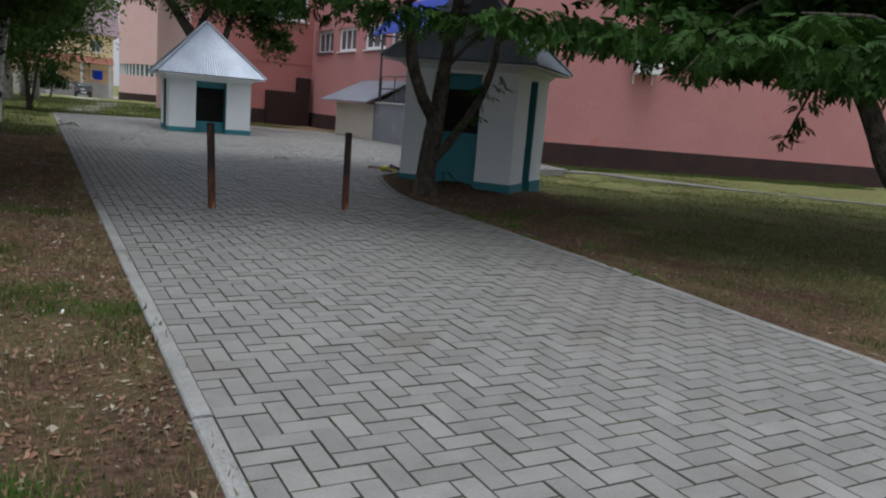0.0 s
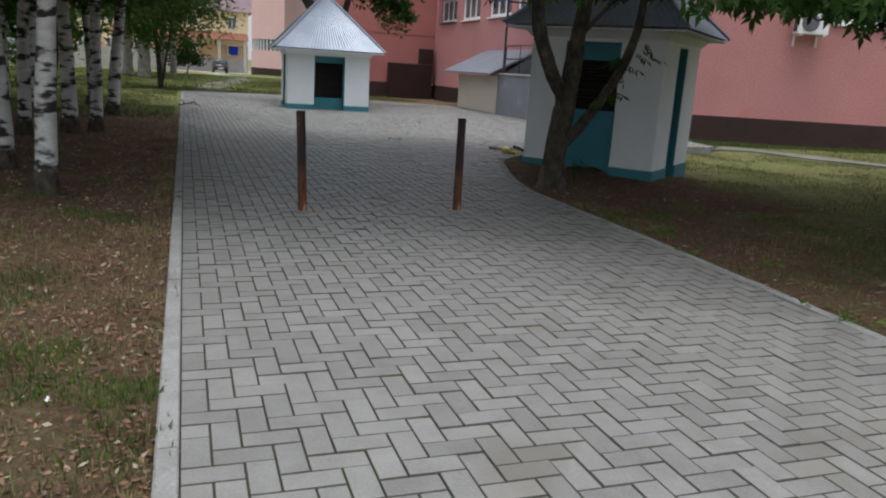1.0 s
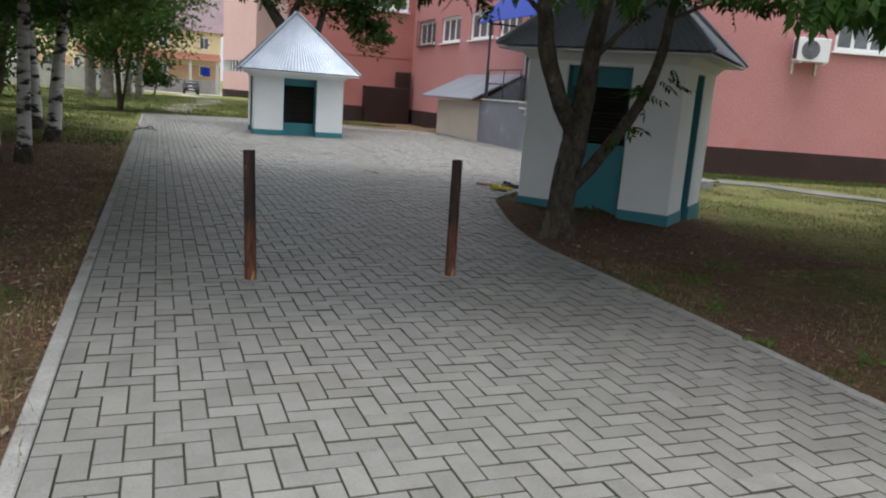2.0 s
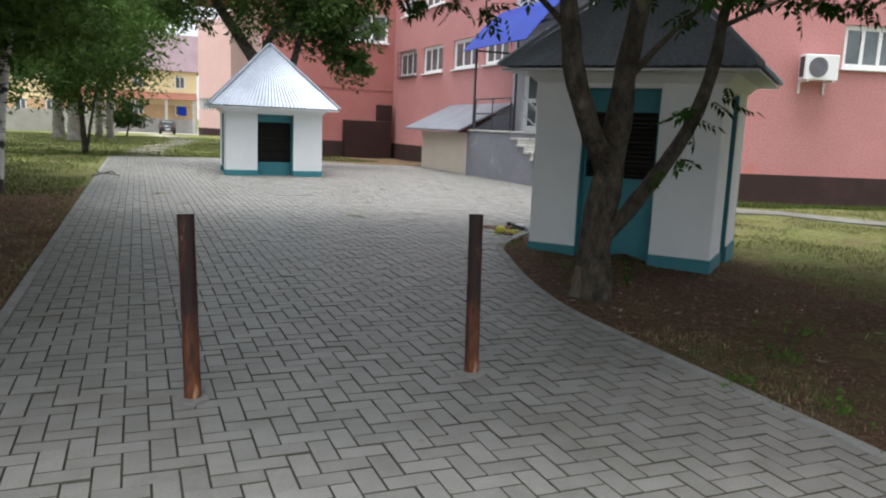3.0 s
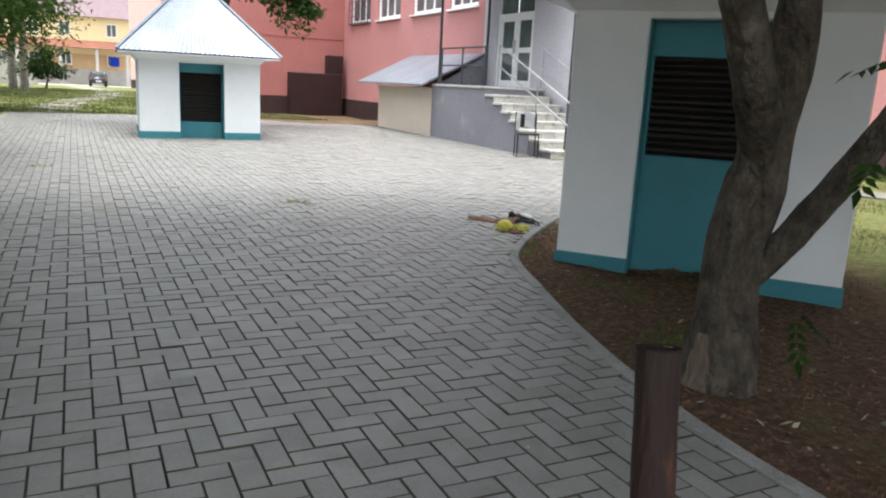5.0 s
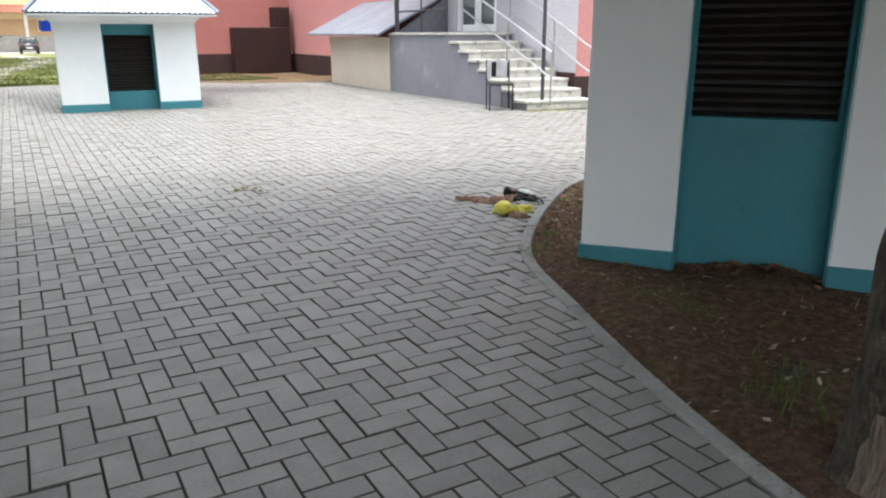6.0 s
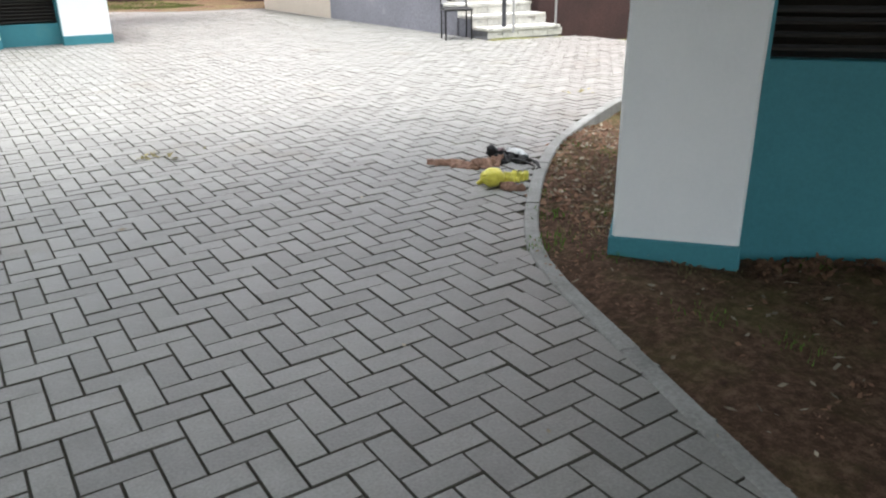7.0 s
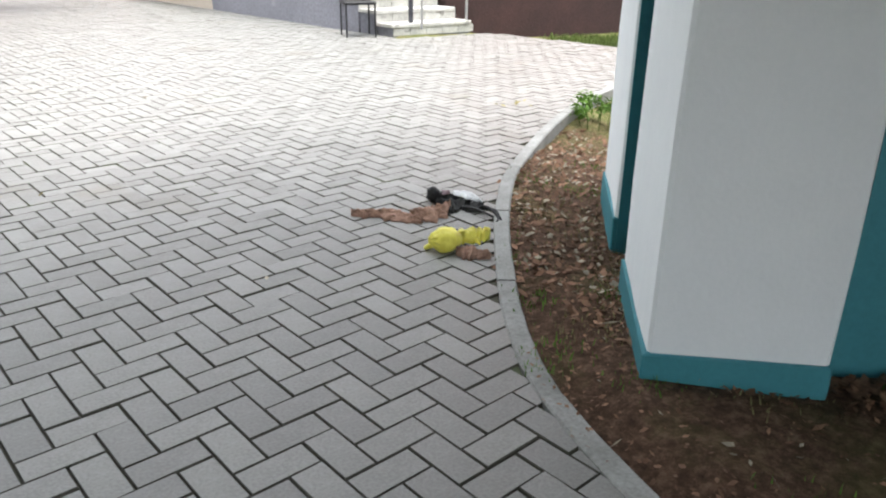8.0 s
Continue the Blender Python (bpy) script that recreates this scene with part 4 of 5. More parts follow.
tw2 += [(rel2(a)[0], rel2(b)[0], n) for a, b, n in (((1.6, 3.4, 2.3), (3.5, 3.7, 2.2), 60), ((3.2, 2.6, 2.1), (5.2, 2.7, 2.05), 90), ((5.0, 2.0, 2.0), (7.2, 2.3, 2.1), 90), ((2.9, 1.9, 1.95), (4.8, 1.2, 1.85), 80), ((6.5, 1.2, 2.0), (9.0, 2.8, 2.2), 90), ((4.6, 3.4, 2.3), (7.5, 3.6, 2.3), 90), ((7.0, 4.2, 2.1), (9.5, 4.4, 2.4), 70))]
tw2 += [(rel2(a)[0], rel2(b)[0], n) for a, b, n in (((3.3, 1.1, 1.9), (5.3, -0.4, 1.8), 90), ((3.0, 0.2, 1.85), (4.5, -1.0, 1.75), 60), ((4.3, 2.3, 2.0), (6.3, 0.5, 1.75), 90), ((5.4, 2.6, 1.95), (7.6, 0.6, 1.7), 90), ((4.5, 0.4, 1.7), (5.6, -0.7, 1.55), 40), ((0.4, 3.5, 2.15), (2.2, 3.0, 2.1), 60), ((2.0, 3.0, 2.1), (3.9, 2.0, 2.0), 70), ((6.0, 3.2, 2.1), (8.6, 1.6, 2.0), 80), ((2.4, 1.6, 2.0), (3.8, 0.9, 1.95), 50))]
sprays("leaf_sprays", tw2, LEAF, a2, leaf=0.085, pairs=5, seed=8)
# high crown placed to shade the lawn; the low clumps hang into view
leaves("crown", [(*(Vector((c[0], c[1], c[2])) - TB2), c[3]) for c in crown_clumps(8.3, 3.0, 4.2, 4.4, 4.2, 1.8, 1300, 0.6, 15, 0.1) + crown_clumps(7.0, 1.9, 2.3, 2.3, 1.5, 0.42, 90, 0.3, 16, 0.1)], 0.18, LEAF, a2, 60, seed=14)

# third ash further along the lawn, trunk out of view: added to shade lawn and facade
tree("tree", "broad ash tree added to shade the lawn", BARK, [[(12.2, 0.8, on_ground(12.2, 0.8) - 0.1), (12.0, 0.9, 1.2), (11.4, 1.2, 2.6), (10.6, 1.6, 4.6)], [(11.6, 1.1, 2.2), (12.6, 0.2, 3.4), (13.2, -0.4, 4.6)]], 0.15, 0.06,
     crown_clumps(11.6, 2.2, 4.2, 4.6, 5.2, 2.0, 1000, 0.6, 331, 0.1), 0.19, LEAF, 60, 332)
# birches in the bed along the path
g = np.random.default_rng(21)
for i, (x, y, r) in enumerate(((-1.16, 5.16, 0.1), (-1.75, 6.55, 0.115), (-2.3, 7.6, 0.1), (-1.62, 10.5, 0.12), (-1.3, 10.9, 0.1), (-2.2, 10.2, 0.1), (-1.36, 14.5, 0.13), (-2.6, 13.2, 0.12), (-2.0, 17.5, 0.13), (-3.2, 9.3, 0.12), (-3.5, 15.5, 0.13), (-3.4, 4.6, 0.11))):
    lean = (g.normal(0.1, 0.18), g.normal(0, 0.2)) if i != 6 else (0.35, 0.1)
    z = on_ground(x, y) - 0.1
    st = [(x, y, z), (x + lean[0] * 0.3, y + lean[1] * 0.3, 1.2), (x + lean[0], y + lean[1], 3.2), (x + lean[0] * 1.6, y + lean[1] * 1.7, 6.5), (x + lean[0] * 2, y + lean[1] * 2, 9.0)]
    t = thing("birch", "white-barked birch with black scars", "tree", Matrix.Translation(st[0]), group="birches along the path")
    B = Vector(st[0])
    part("trunk", limb(bmesh.new(), [Vector(p) - B for p in st], r, 0.03, 6, 12, 0.12), BIRCH, t, smooth=True)
    part("dark_foot", limb(bmesh.new(), [Vector((0, 0, -0.02)), Vector((lean[0] * 0.05, lean[1] * 0.05, 0.16)), Vector((lean[0] * 0.08, lean[1] * 0.08, 0.32))], r * 1.35, r * 1.0, 4, 12, 0.5), BARK, t, "dark cracked bark at the foot", smooth=True)
    for k in range(4):
        a = g.random() * 6.28
        zz = 3.2 + k * 1.0
        p = Vector((lean[0] * 1.2, lean[1] * 1.2, zz))
        part("limb", limb(bmesh.new(), [p, p + Vector((math.cos(a) * 0.7, math.sin(a) * 0.7, 0.6)), p + Vector((math.cos(a) * 1.5, math.sin(a) * 1.5, 0.5))], 0.03, 0.006, 3, 6), BIRCH, t, smooth=True)
    leaves("crown", crown_clumps(lean[0] * 1.4, lean[1] * 1.4, 4.8, 2.4, 2.4, 2.6, 190, 0.6, 40 + i, 0.2) + [c for c in crown_clumps(lean[0], lean[1], 2.9, 1.7, 1.9, 0.7, 60, 0.42, 400 + i, 0.1) if c[0] + x < (0.9 if y > 9 else -0.5) and y > 7], 0.16, LEAF_B, t, 50, seed=60 + i)

# trees further off
FAR = (("bushy maple with low hanging foliage", -3.4, 20.5, 5.6, 2.6, 0.13, 2, 110), ("bushy maple with low hanging foliage", -4.6, 15.5, 5.0, 2.4, 0.13, 2, 110), ("bushy maple with several thin stems", -0.8, 28.2, 6.4, 3.0, 0.1, 3, 260), ("tall roadside tree with a grey trunk", -3.0, 45, 9.0, 3.6, 0.32, 1, 90), ("tall roadside tree with a grey trunk", -1.9, 40, 8.5, 3.2, 0.35, 1, 90), ("tall roadside tree with a grey trunk", -0.6, 47, 8.5, 3.0, 0.22, 1, 80),
       ("tall roadside tree with a grey trunk", -5.5, 33, 8.0, 3.4, 0.25, 2, 90), ("dense green tree behind the birches", -7.5, 20, 6.5, 3.4, 0.2, 2, 150), ("dense green tree behind the birches", -6.0, 8.0, 5.5, 2.6, 0.16, 2, 150), ("dense green tree behind the birches", -5.6, 17.0, 5.5, 2.4, 0.16, 2, 150), ("dense green tree behind the birches", -5.8, 25.5, 6.0, 2.6, 0.16, 2, 150), ("dense green tree behind the birches", -6.5, 12, 6.0, 3.0, 0.18, 2, 110), ("dense green tree behind the birches", -7.0, 4, 6.0, 3.0, 0.18, 1, 90), ("tall roadside tree with a grey trunk", -7.0, 52, 9.0, 3.6, 0.3, 1, 80), ("tall roadside tree with a grey trunk", -12, 42, 9.0, 4.0, 0.3, 1, 80))
for i, (lab, x, y, h, w, r, ns, nc) in enumerate(FAR):
    z = on_ground(x, y) - 0.1
    stems = []
    for k in range(ns):
        a = k * 2.2 + i
        o = 0.25 * k * (0.6 if ns > 1 else 0)
        stems.append([(x, y, z), (x + 0.25 * math.cos(a) * (ns > 1), y + 0.25 * math.sin(a) * (ns > 1), 1.4), (x + (0.7 * math.cos(a) if ns > 1 else 0.1), y + (0.7 * math.sin(a) if ns > 1 else 0), h * 0.6), (x + 0.9 * math.cos(a), y + 0.9 * math.sin(a), h * 0.85)])
    low = 0.34 if ns == 1 else (0.04 if x < -5 else 0.2)
    tree("tree", lab, BARK if ns > 1 else BARK_L, stems, r, r * 0.35, crown_clumps(x, y, h * (1 + low) / 2, w, w, h * (1 - low) / 2, nc, w * 0.26, 100 + i, 0.45), 0.17 if y < 30 else 0.3, LEAF_M if i % 2 else LEAF_B, 55, 200 + i, 10)
tree("tree", "tall roadside tree with a spreading crown", BARK_L, [[(-1.3, 50, -0.1), (-1.2, 50, 2.5), (-0.6, 50, 5.5), (0.4, 50, 8.0)], [(-0.8, 50, 4.6), (0.8, 50, 6.4), (2.4, 50, 7.6)]], 0.22, 0.08,
     crown_clumps(1.2, 50, 8.2, 3.6, 2.2, 2.0, 130, 0.7, 351, 0.2), 0.3, LEAF, 70, 352)
bs = thing("bush", "rounded green roadside bush", "bush", Matrix.Translation((0.2, 52, 0)))
part("stem", limb(bmesh.new(), [Vector((0, 0, 0)), Vector((0.1, 0, 0.6)), Vector((0.1, 0.1, 1.3))], 0.06, 0.02), BARK, bs)
leaves("crown", crown_clumps(0, 0, 1.2, 1.6, 1.4, 1.1, 40, 0.45, 77, 0.3), 0.22, LEAF, bs, 50, seed=78)
# tree that leans out over the far kiosk
tree("tree", "old leaning tree behind the far kiosk", BARK, [[(5.2, 22.4, -0.1), (4.6, 22.4, 1.6), (3.9, 22.5, 2.9), (3.0, 22.6, 4.2), (2.4, 22.8, 5.5)], [(4.5, 22.4, 1.8), (5.0, 22.5, 3.2), (5.4, 22.6, 4.8)], [(4.0, 22.5, 2.8), (4.4, 22.2, 3.8), (5.4, 21.8, 4.0)]], 0.24, 0.1,
     crown_clumps(4.3, 22.4, 5.0, 2.6, 1.8, 1.5, 120, 0.5, 301, 0.3) + crown_clumps(2.2, 22.6, 4.9, 1.9, 1.4, 1.2, 80, 0.45, 305, 0.2) + crown_clumps(6.0, 22.4, 3.7, 0.9, 0.9, 1.1, 26, 0.36, 302, 0.2) + crown_clumps(4.9, 22.4, 4.1, 1.0, 0.9, 0.7, 20, 0.36, 303, 0.2) + crown_clumps(6.1, 22.6, 4.4, 1.7, 1.3, 1.3, 110, 0.42, 306, 0.1) + crown_clumps(6.7, 22.5, 3.1, 0.7, 0.7, 0.8, 24, 0.32, 307, 0.1), 0.15, LEAF_M, 60, 304)

# ---- far street ----
yb = thing("apartment_house", "yellow house with brown porch roof and purple roof", "house", Matrix.Translation((0, 96, 0)))
part("wall", boxes((-14, 7.5, 0, 10, 2.7, 6.6)), YELB, yb)
part("lower_wall", boxes((-14, 7.5, 0.02, 10, 1.1, 2.69)), OCHRE, yb, "ochre brick ground floor")
part("base", boxes((-14, 7.5, -0.05, 10, -0.9, 1.09)), LIGHTC, yb)
bm = bmesh.new()
box(bm, -14.6, 8.1, -0.7, 10.7, 6.6, 11.0)
for v in bm.verts:
    if v.co.z > 8:
        v.co.y = 5 + (v.co.y - 5) * 0.45
part("roof", bm, ROOFP, yb, "steep purple-brown roof")
bm = bmesh.new()
box(bm, -8, 7.4, -2.2, 0.0, 3.3, 4.1)
for v in bm.verts:
    if v.co.z > 3.7 and v.co.y < -1:
        v.co.y = -0.5
part("porch_roof", bm, ROOFR, yb, "rust-red porch roof")
for x in (-7.5, -3.5, 0.5, 4.0, 7.0):
    part("porch_post", boxes((x - 0.15, x + 0.15, -2.0, -1.7, -0.9, 3.3)), LIGHTC, yb)
part("sign_board", boxes((5.3, 6.2, -1.75, -1.7, 1.5, 2.5)), BLUE, yb, "plain blue board")
for x in (-11, -8, -5, -2, 1.0, 5.6):
    for z, hh in ((1.5, 1.2), (4.6, 1.4)):
        w = part("window", boxes((x - 0.55, x + 0.55, -0.06, 0.05, z, z + hh), bevel=0.01), PVC, yb)
        part("pane", boxes((x - 0.45, x - 0.04, -0.08, -0.062, z + 0.1, z + hh - 0.1)), GLASSD, w)
        part("pane", boxes((x + 0.04, x + 0.45, -0.08, -0.062, z + 0.1, z + hh - 0.1)), GLASSD, w)

pw = thing("rounded_wing", "pale pink rounded building with a band of windows", "building", Matrix.Translation((11.8, 67, 0)))
R = 6.2
bm = bmesh.new()
for z0, z1, rr in ((0.55, 2.0, R), (2.9, 9.0, R)):
    tube(bm, [(0, 0, z0), (0, 0, z1)], [rr, rr], 48)
part("wall", bm, PINK_L, pw)
bm = bmesh.new()
tube(bm, [(0, 0, -0.4), (0, 0, 0.55)], [R + 0.03, R + 0.03], 48)
part("plinth", bm, PLINTH, pw)
bm = bmesh.new()
tube(bm, [(0, 0, 2.0), (0, 0, 2.9)], [R - 0.15, R - 0.15], 48)
band = part("window_band", bm, GLASSD, pw)
for i in range(40):
    a = math.pi * (0.75 + i / 40)
    bm = boxes((-0.05, 0.05, -0.05, 0.05, 2.0, 2.9))
    bmesh.ops.transform(bm, matrix=Matrix.Translation((R * math.cos(a) * 0.985, R * math.sin(a) * 0.985, 0)) @ Matrix.Rotation(a, 4, "Z"), verts=bm.verts)
    part("mullion", bm, PVC, band)

car = thing("car", "black parked hatchback seen from behind", "car", Matrix.Translation((3.82, 88, on_ground(3.82, 88))))
bm = bmesh.new()
prof = [(-1.9, 0.35), (-1.95, 0.85), (-1.6, 0.98), (-1.35, 1.42), (0.3, 1.46), (1.0, 0.98), (1.9, 0.85), (1.95, 0.4)]
for x in (-0.82, 0.82):
    for y, z in prof:
        bm.verts.new((x * (0.85 if z > 1.2 else 1), y, z))
bm.verts.ensure_lookup_table()
n = len(prof)
bm.faces.new([bm.verts[i] for i in range(n)]), bm.faces.new([bm.verts[n + i] for i in range(n)][::-1])
for i in range(n):
    bm.faces.new([bm.verts[k] for k in (i, n + i, n + (i + 1) % n, (i + 1) % n)])
bmesh.ops.recalc_face_normals(bm, faces=bm.faces)
bmesh.ops.bevel(bm, geom=bm.edges[:], offset=0.06, segments=2, affect="EDGES")
body = part("body", bm, CARP, car, smooth=True)
part("rear_window", boxes((-0.58, 0.58, -1.56, -1.5, 1.04, 1.36), bevel=0.02), GLASSD, car)
for x in (-0.7, 0.7):
    part("tail_light", boxes((x - 0.1, x + 0.1, -1.99, -1.9, 0.7, 0.9), bevel=0.01), ROOFR, car)
    for y in (-1.2, 1.25):
        bm = bmesh.new()
        tube(bm, [(x - 0.1, y, 0.31), (x + 0.1, y, 0.31)], [0.31, 0.31], 16)
        part("wheel", bm, BLACK, car)
part("number_plate", boxes((-0.26, 0.26, -2.02, -1.96, 0.5, 0.61)), PAPER, car)
sf = thing("roadside_wall", "pale low wall along the far street", "wall", Matrix.Translation((-16, 60, 0)), kind="structure")
part("body", boxes((-20, 15.5, 0, 0.3, -0.2, 1.5)), LIGHTC, sf)

# ---- litter on the paving ----
def crumpled(name, pts, widths, rise, material, parent, seed, label=""):
    """A crumpled strip of cloth or film: a ribbon along pts with sharp folds, thin at its rim."""
    line = smooth_line([Vector(p) for p in pts], 9)
    n, m = len(line), 15
    ws = np.interp(np.linspace(0, 1, n), np.linspace(0, 1, len(widths)), widths)
    bm = bmesh.new()
    rows = []
    for i, p in enumerate(line):
        d = np.array(line[min(i + 1, n - 1)]) - np.array(line[max(i - 1, 0)])
        d /= np.linalg.norm(d)
        q = np.array((-d[1], d[0], 0))
        row = []
        for k in range(m):
            u = 2 * k / (m - 1) - 1
            o = np.array(p) + q * u * ws[i] * (1 + 0.9 * noise.noise(Vector((i * 0.45, seed * 5.3, math.copysign(1, u)))))
            f = 1 - abs(noise.noise(Vector((i * 0.22, u * 3.2, seed * 3.1)))) * 2.6
            g2 = noise.noise(Vector((o[0] * 60, o[1] * 60, seed)))
            row.append(bm.verts.new((o[0], o[1], o[2] + 0.004 + rise * (1 - u * u) * (0.35 + 0.65 * max(0, f)) + 0.006 * g2 * (1 - u * u))))
        rows.append(row)
    for a, b in zip(rows, rows[1:]):
        for k in range(m - 1):
            bm.faces.new((a[k], b[k], b[k + 1], a[k + 1]))
    r = bmesh.ops.extrude_face_region(bm, geom=bm.faces[:])
    bmesh.ops.translate(bm, verts=[v for v in r["geom"] if isinstance(v, bmesh.types.BMVert)], vec=(0, 0, -0.003))
    bmesh.ops.recalc_face_normals(bm, faces=bm.faces)
    return part(name, bm, material, parent, label, smooth=True)


def rag(label, pts, widths, rise, seed):
    t = thing("nylon_rag", label, "litter", Matrix.Translation(pts[0]))
    o = Vector(pts[0])
    crumpled("folds", [Vector(p) - o for p in pts], widths, rise, TAN, t, seed)


rag("crumpled tan nylon rag on the paving", [(5.03, 9.865, 0), (5.09, 9.81, 0), (5.16, 9.76, 0), (5.2, 9.66, 0), (5.225, 9.56, 0)], (0.004, 0.026, 0.022, 0.05, 0.055, 0.03, 0.006), 0.04, 1)
rag("bunched tan nylon rag beside the black strap", [(5.23, 9.66, 0), (5.3, 9.62, 0), (5.38, 9.61, 0), (5.47, 9.635, 0)], (0.006, 0.06, 0.065, 0.035, 0.006), 0.055, 2)
rag("crumpled tan nylon rag under the yellow bag", [(5.1, 9.19, 0), (5.14, 9.13, 0), (5.17, 9.05, 0)], (0.01, 0.045, 0.055, 0.03, 0.005), 0.04, 3)

bag = thing("plastic_bag", "knotted yellow plastic bag with a torn loose end", "bag", Matrix.Translation((5.09, 9.25, 0)) @ Matrix.Rotation(radians(-35), 4, "Z"))
bm = bmesh.new()
bmesh.ops.create_icosphere(bm, subdivisions=4, radius=1)
for v in bm.verts:
    d = v.co.normalized()
    a = math.atan2(d.z, d.y)
    # gathered towards the knot at one end, with creases running to it
    pinch = 1 - 0.75 * max(0, -d.x - 0.35) ** 1.5
    w = 1 + 0.09 * noise.noise(d * 2.3) + 0.05 * math.sin(a * 11 + 3 * noise.noise(d * 3)) * max(0, -d.x + 0.5) + 0.03 * noise.noise(d * 8)
    v.co = Vector((d.x * 0.07 * w, d.y * 0.064 * w * pinch, max(0.0, 0.05 + d.z * 0.054 * w * pinch)))
part("filled_end", bm, YELLOW, bag, smooth=True)
bm = bmesh.new()
limb(bm, [Vector((-0.06, 0, 0.03)), Vector((-0.075, 0.005, 0.02)), Vector((-0.088, 0.01, 0.01))], 0.013, 0.008, 4, 9, 1.2)
part("knot", bm, YELLOW, bag, smooth=True)
crumpled("loose_end", [(0.06, 0.07, 0), (0.1, 0.11, 0), (0.16, 0.13, 0), (0.22, 0.12, 0)], (0.012, 0.06, 0.08, 0.07, 0.01), 0.055, YELLOW, bag, 4, "torn crumpled film")
crumpled("torn_strip", [(0.0, 0.16, 0), (0.05, 0.16, 0), (0.1, 0.15, 0)], (0.004, 0.014, 0.018, 0.006), 0.02, YELLOW, bag, 5)

bb = thing("strap_bundle", "black and white strappy cloth bundle with cords", "litter", Matrix.Translation((5.5, 9.74, 0)))
crumpled("black_cloth", [(-0.02, 0.02, 0), (0.02, -0.07, 0), (0.05, -0.16, 0), (0.06, -0.25, 0)], (0.012, 0.045, 0.055, 0.05, 0.008), 0.06, BLACK, bb, 6)
crumpled("white_cloth", [(0.03, -0.06, 0.05), (0.06, -0.14, 0.055), (0.075, -0.22, 0.03)], (0.006, 0.03, 0.032, 0.006), 0.025, PAPER, bb, 7, "bluish white cloth panel")
crumpled("black_band", [(-0.01, -0.1, 0.0), (-0.05, -0.15, 0), (-0.1, -0.17, 0)], (0.006, 0.024, 0.02, 0.004), 0.04, BLACK, bb, 8)
crumpled("pink_patch", [(0.0, -0.01, 0.05), (0.015, -0.05, 0.055)], (0.006, 0.02, 0.006), 0.02, ROOFP, bb, 9, "dull pink patch")
bm = bmesh.new()
bmesh.ops.create_icosphere(bm, subdivisions=3, radius=1)
for v in bm.verts:
    d = v.co.normalized()
    w = 1 + 0.4 * noise.noise(d * 2.5) + 0.2 * noise.noise(d * 6)
    v.co = Vector((-0.02 + d.x * 0.035 * w, 0.03 + d.y * 0.035 * w, max(0.002, 0.04 + d.z * 0.042 * w)))
part("bunched_end", bm, BLACK, bb, smooth=True)
for pts in ([(0.06, -0.22, 0.03), (0.05, -0.3, 0.04), (0.04, -0.37, 0.012), (0.0, -0.4, 0.01)], [(0.0, -0.16, 0.02), (0.01, -0.25, 0.03), (0.03, -0.35, 0.012)], [(0.06, -0.24, 0.02), (0.07, -0.32, 0.03), (0.03, -0.4, 0.012)]):
    part("cord", limb(bmesh.new(), [Vector(q) for q in pts], 0.007, 0.005, 5, 6, 0.2), BLACK, bb, smooth=True)
def scatter(name, label, category, n, where, size, material, seed, lift=0.004, curl=0.35, aspect=0.5, tilt=0.35):
    """Loose flat scraps lying on the ground, many of them, in one mesh."""
    g = np.random.default_rng(seed)
    V, F = [], []
    x, y = where(g, n)
    z = np.where(inside(x, y), 0.0, lay(x, y)) + lift
    for i in range(len(x)):
        a, L = g.random() * 6.283, size * (0.5 + g.random())
        u = Vector((math.cos(a), math.sin(a), g.normal() * tilt))
        v = Vector((-math.sin(a), math.cos(a), g.normal() * tilt)) * aspect
        o = Vector((x[i], y[i], z[i] + L * 0.2 * tilt))
        k = len(V)
        V.extend([tuple(o - u * L / 2), tuple(o + v * L / 2 + Vector((0, 0, curl * L * 0.3))), tuple(o + u * L / 2 + Vector((0, 0, curl * L * 0.25))), tuple(o - v * L / 2)])
        F.append((k, k + 1, k + 2)), F.append((k, k + 2, k + 3))
    ob = raw(name, V, F, material)
    return tagged(ob, label, category, kind="stuff")


def blades(name, label, n, where, height, material, seed, width=0.006):
    g = np.random.default_rng(seed)
    x, y = where(g, n)
    keep = ~inside(x, y)
    x, y = x[keep], y[keep]
    n = len(x)
    z = lay(x, y) - 0.01
    h = height * (0.4 + 0.9 * g.random(n))
    a, b = g.random(n) * 6.283, g.random(n) * 6.283
    lx, ly = np.cos(a) * h * 0.45 * g.random(n), np.sin(a) * h * 0.45 * g.random(n)
    w = width * (0.7 + 0.6 * g.random(n))
    wx, wy = np.cos(b) * w, np.sin(b) * w
    V = np.stack([np.stack([x - wx, y - wy, z], 1), np.stack([x + wx, y + wy, z], 1), np.stack([x + lx * 0.4 + wx * 0.6, y + ly * 0.4 + wy * 0.6, z + h * 0.6], 1), np.stack([x + lx, y + ly, z + h], 1)], 1).reshape(-1, 3)
    me = bpy.data.meshes.new(name)
    me.vertices.add(len(V))
    me.vertices.foreach_set("co", V.astype(np.float32).ravel())
    me.loops.add(6 * n)
    me.loops.foreach_set("vertex_index", (np.arange(n)[:, None] * 4 + np.array([0, 1, 2, 0, 2, 3])).ravel().astype(np.int32))
    me.polygons.add(2 * n)
    me.polygons.foreach_set("loop_start", (np.arange(2 * n) * 3).astype(np.int32))
    me.update(calc_edges=True)
    me.materials.append(material)
    return tagged(new(name, me), label, "grass", kind="stuff")


def off_paving(g, x, y):
    k = ~inside(x, y)
    return x[k], y[k]


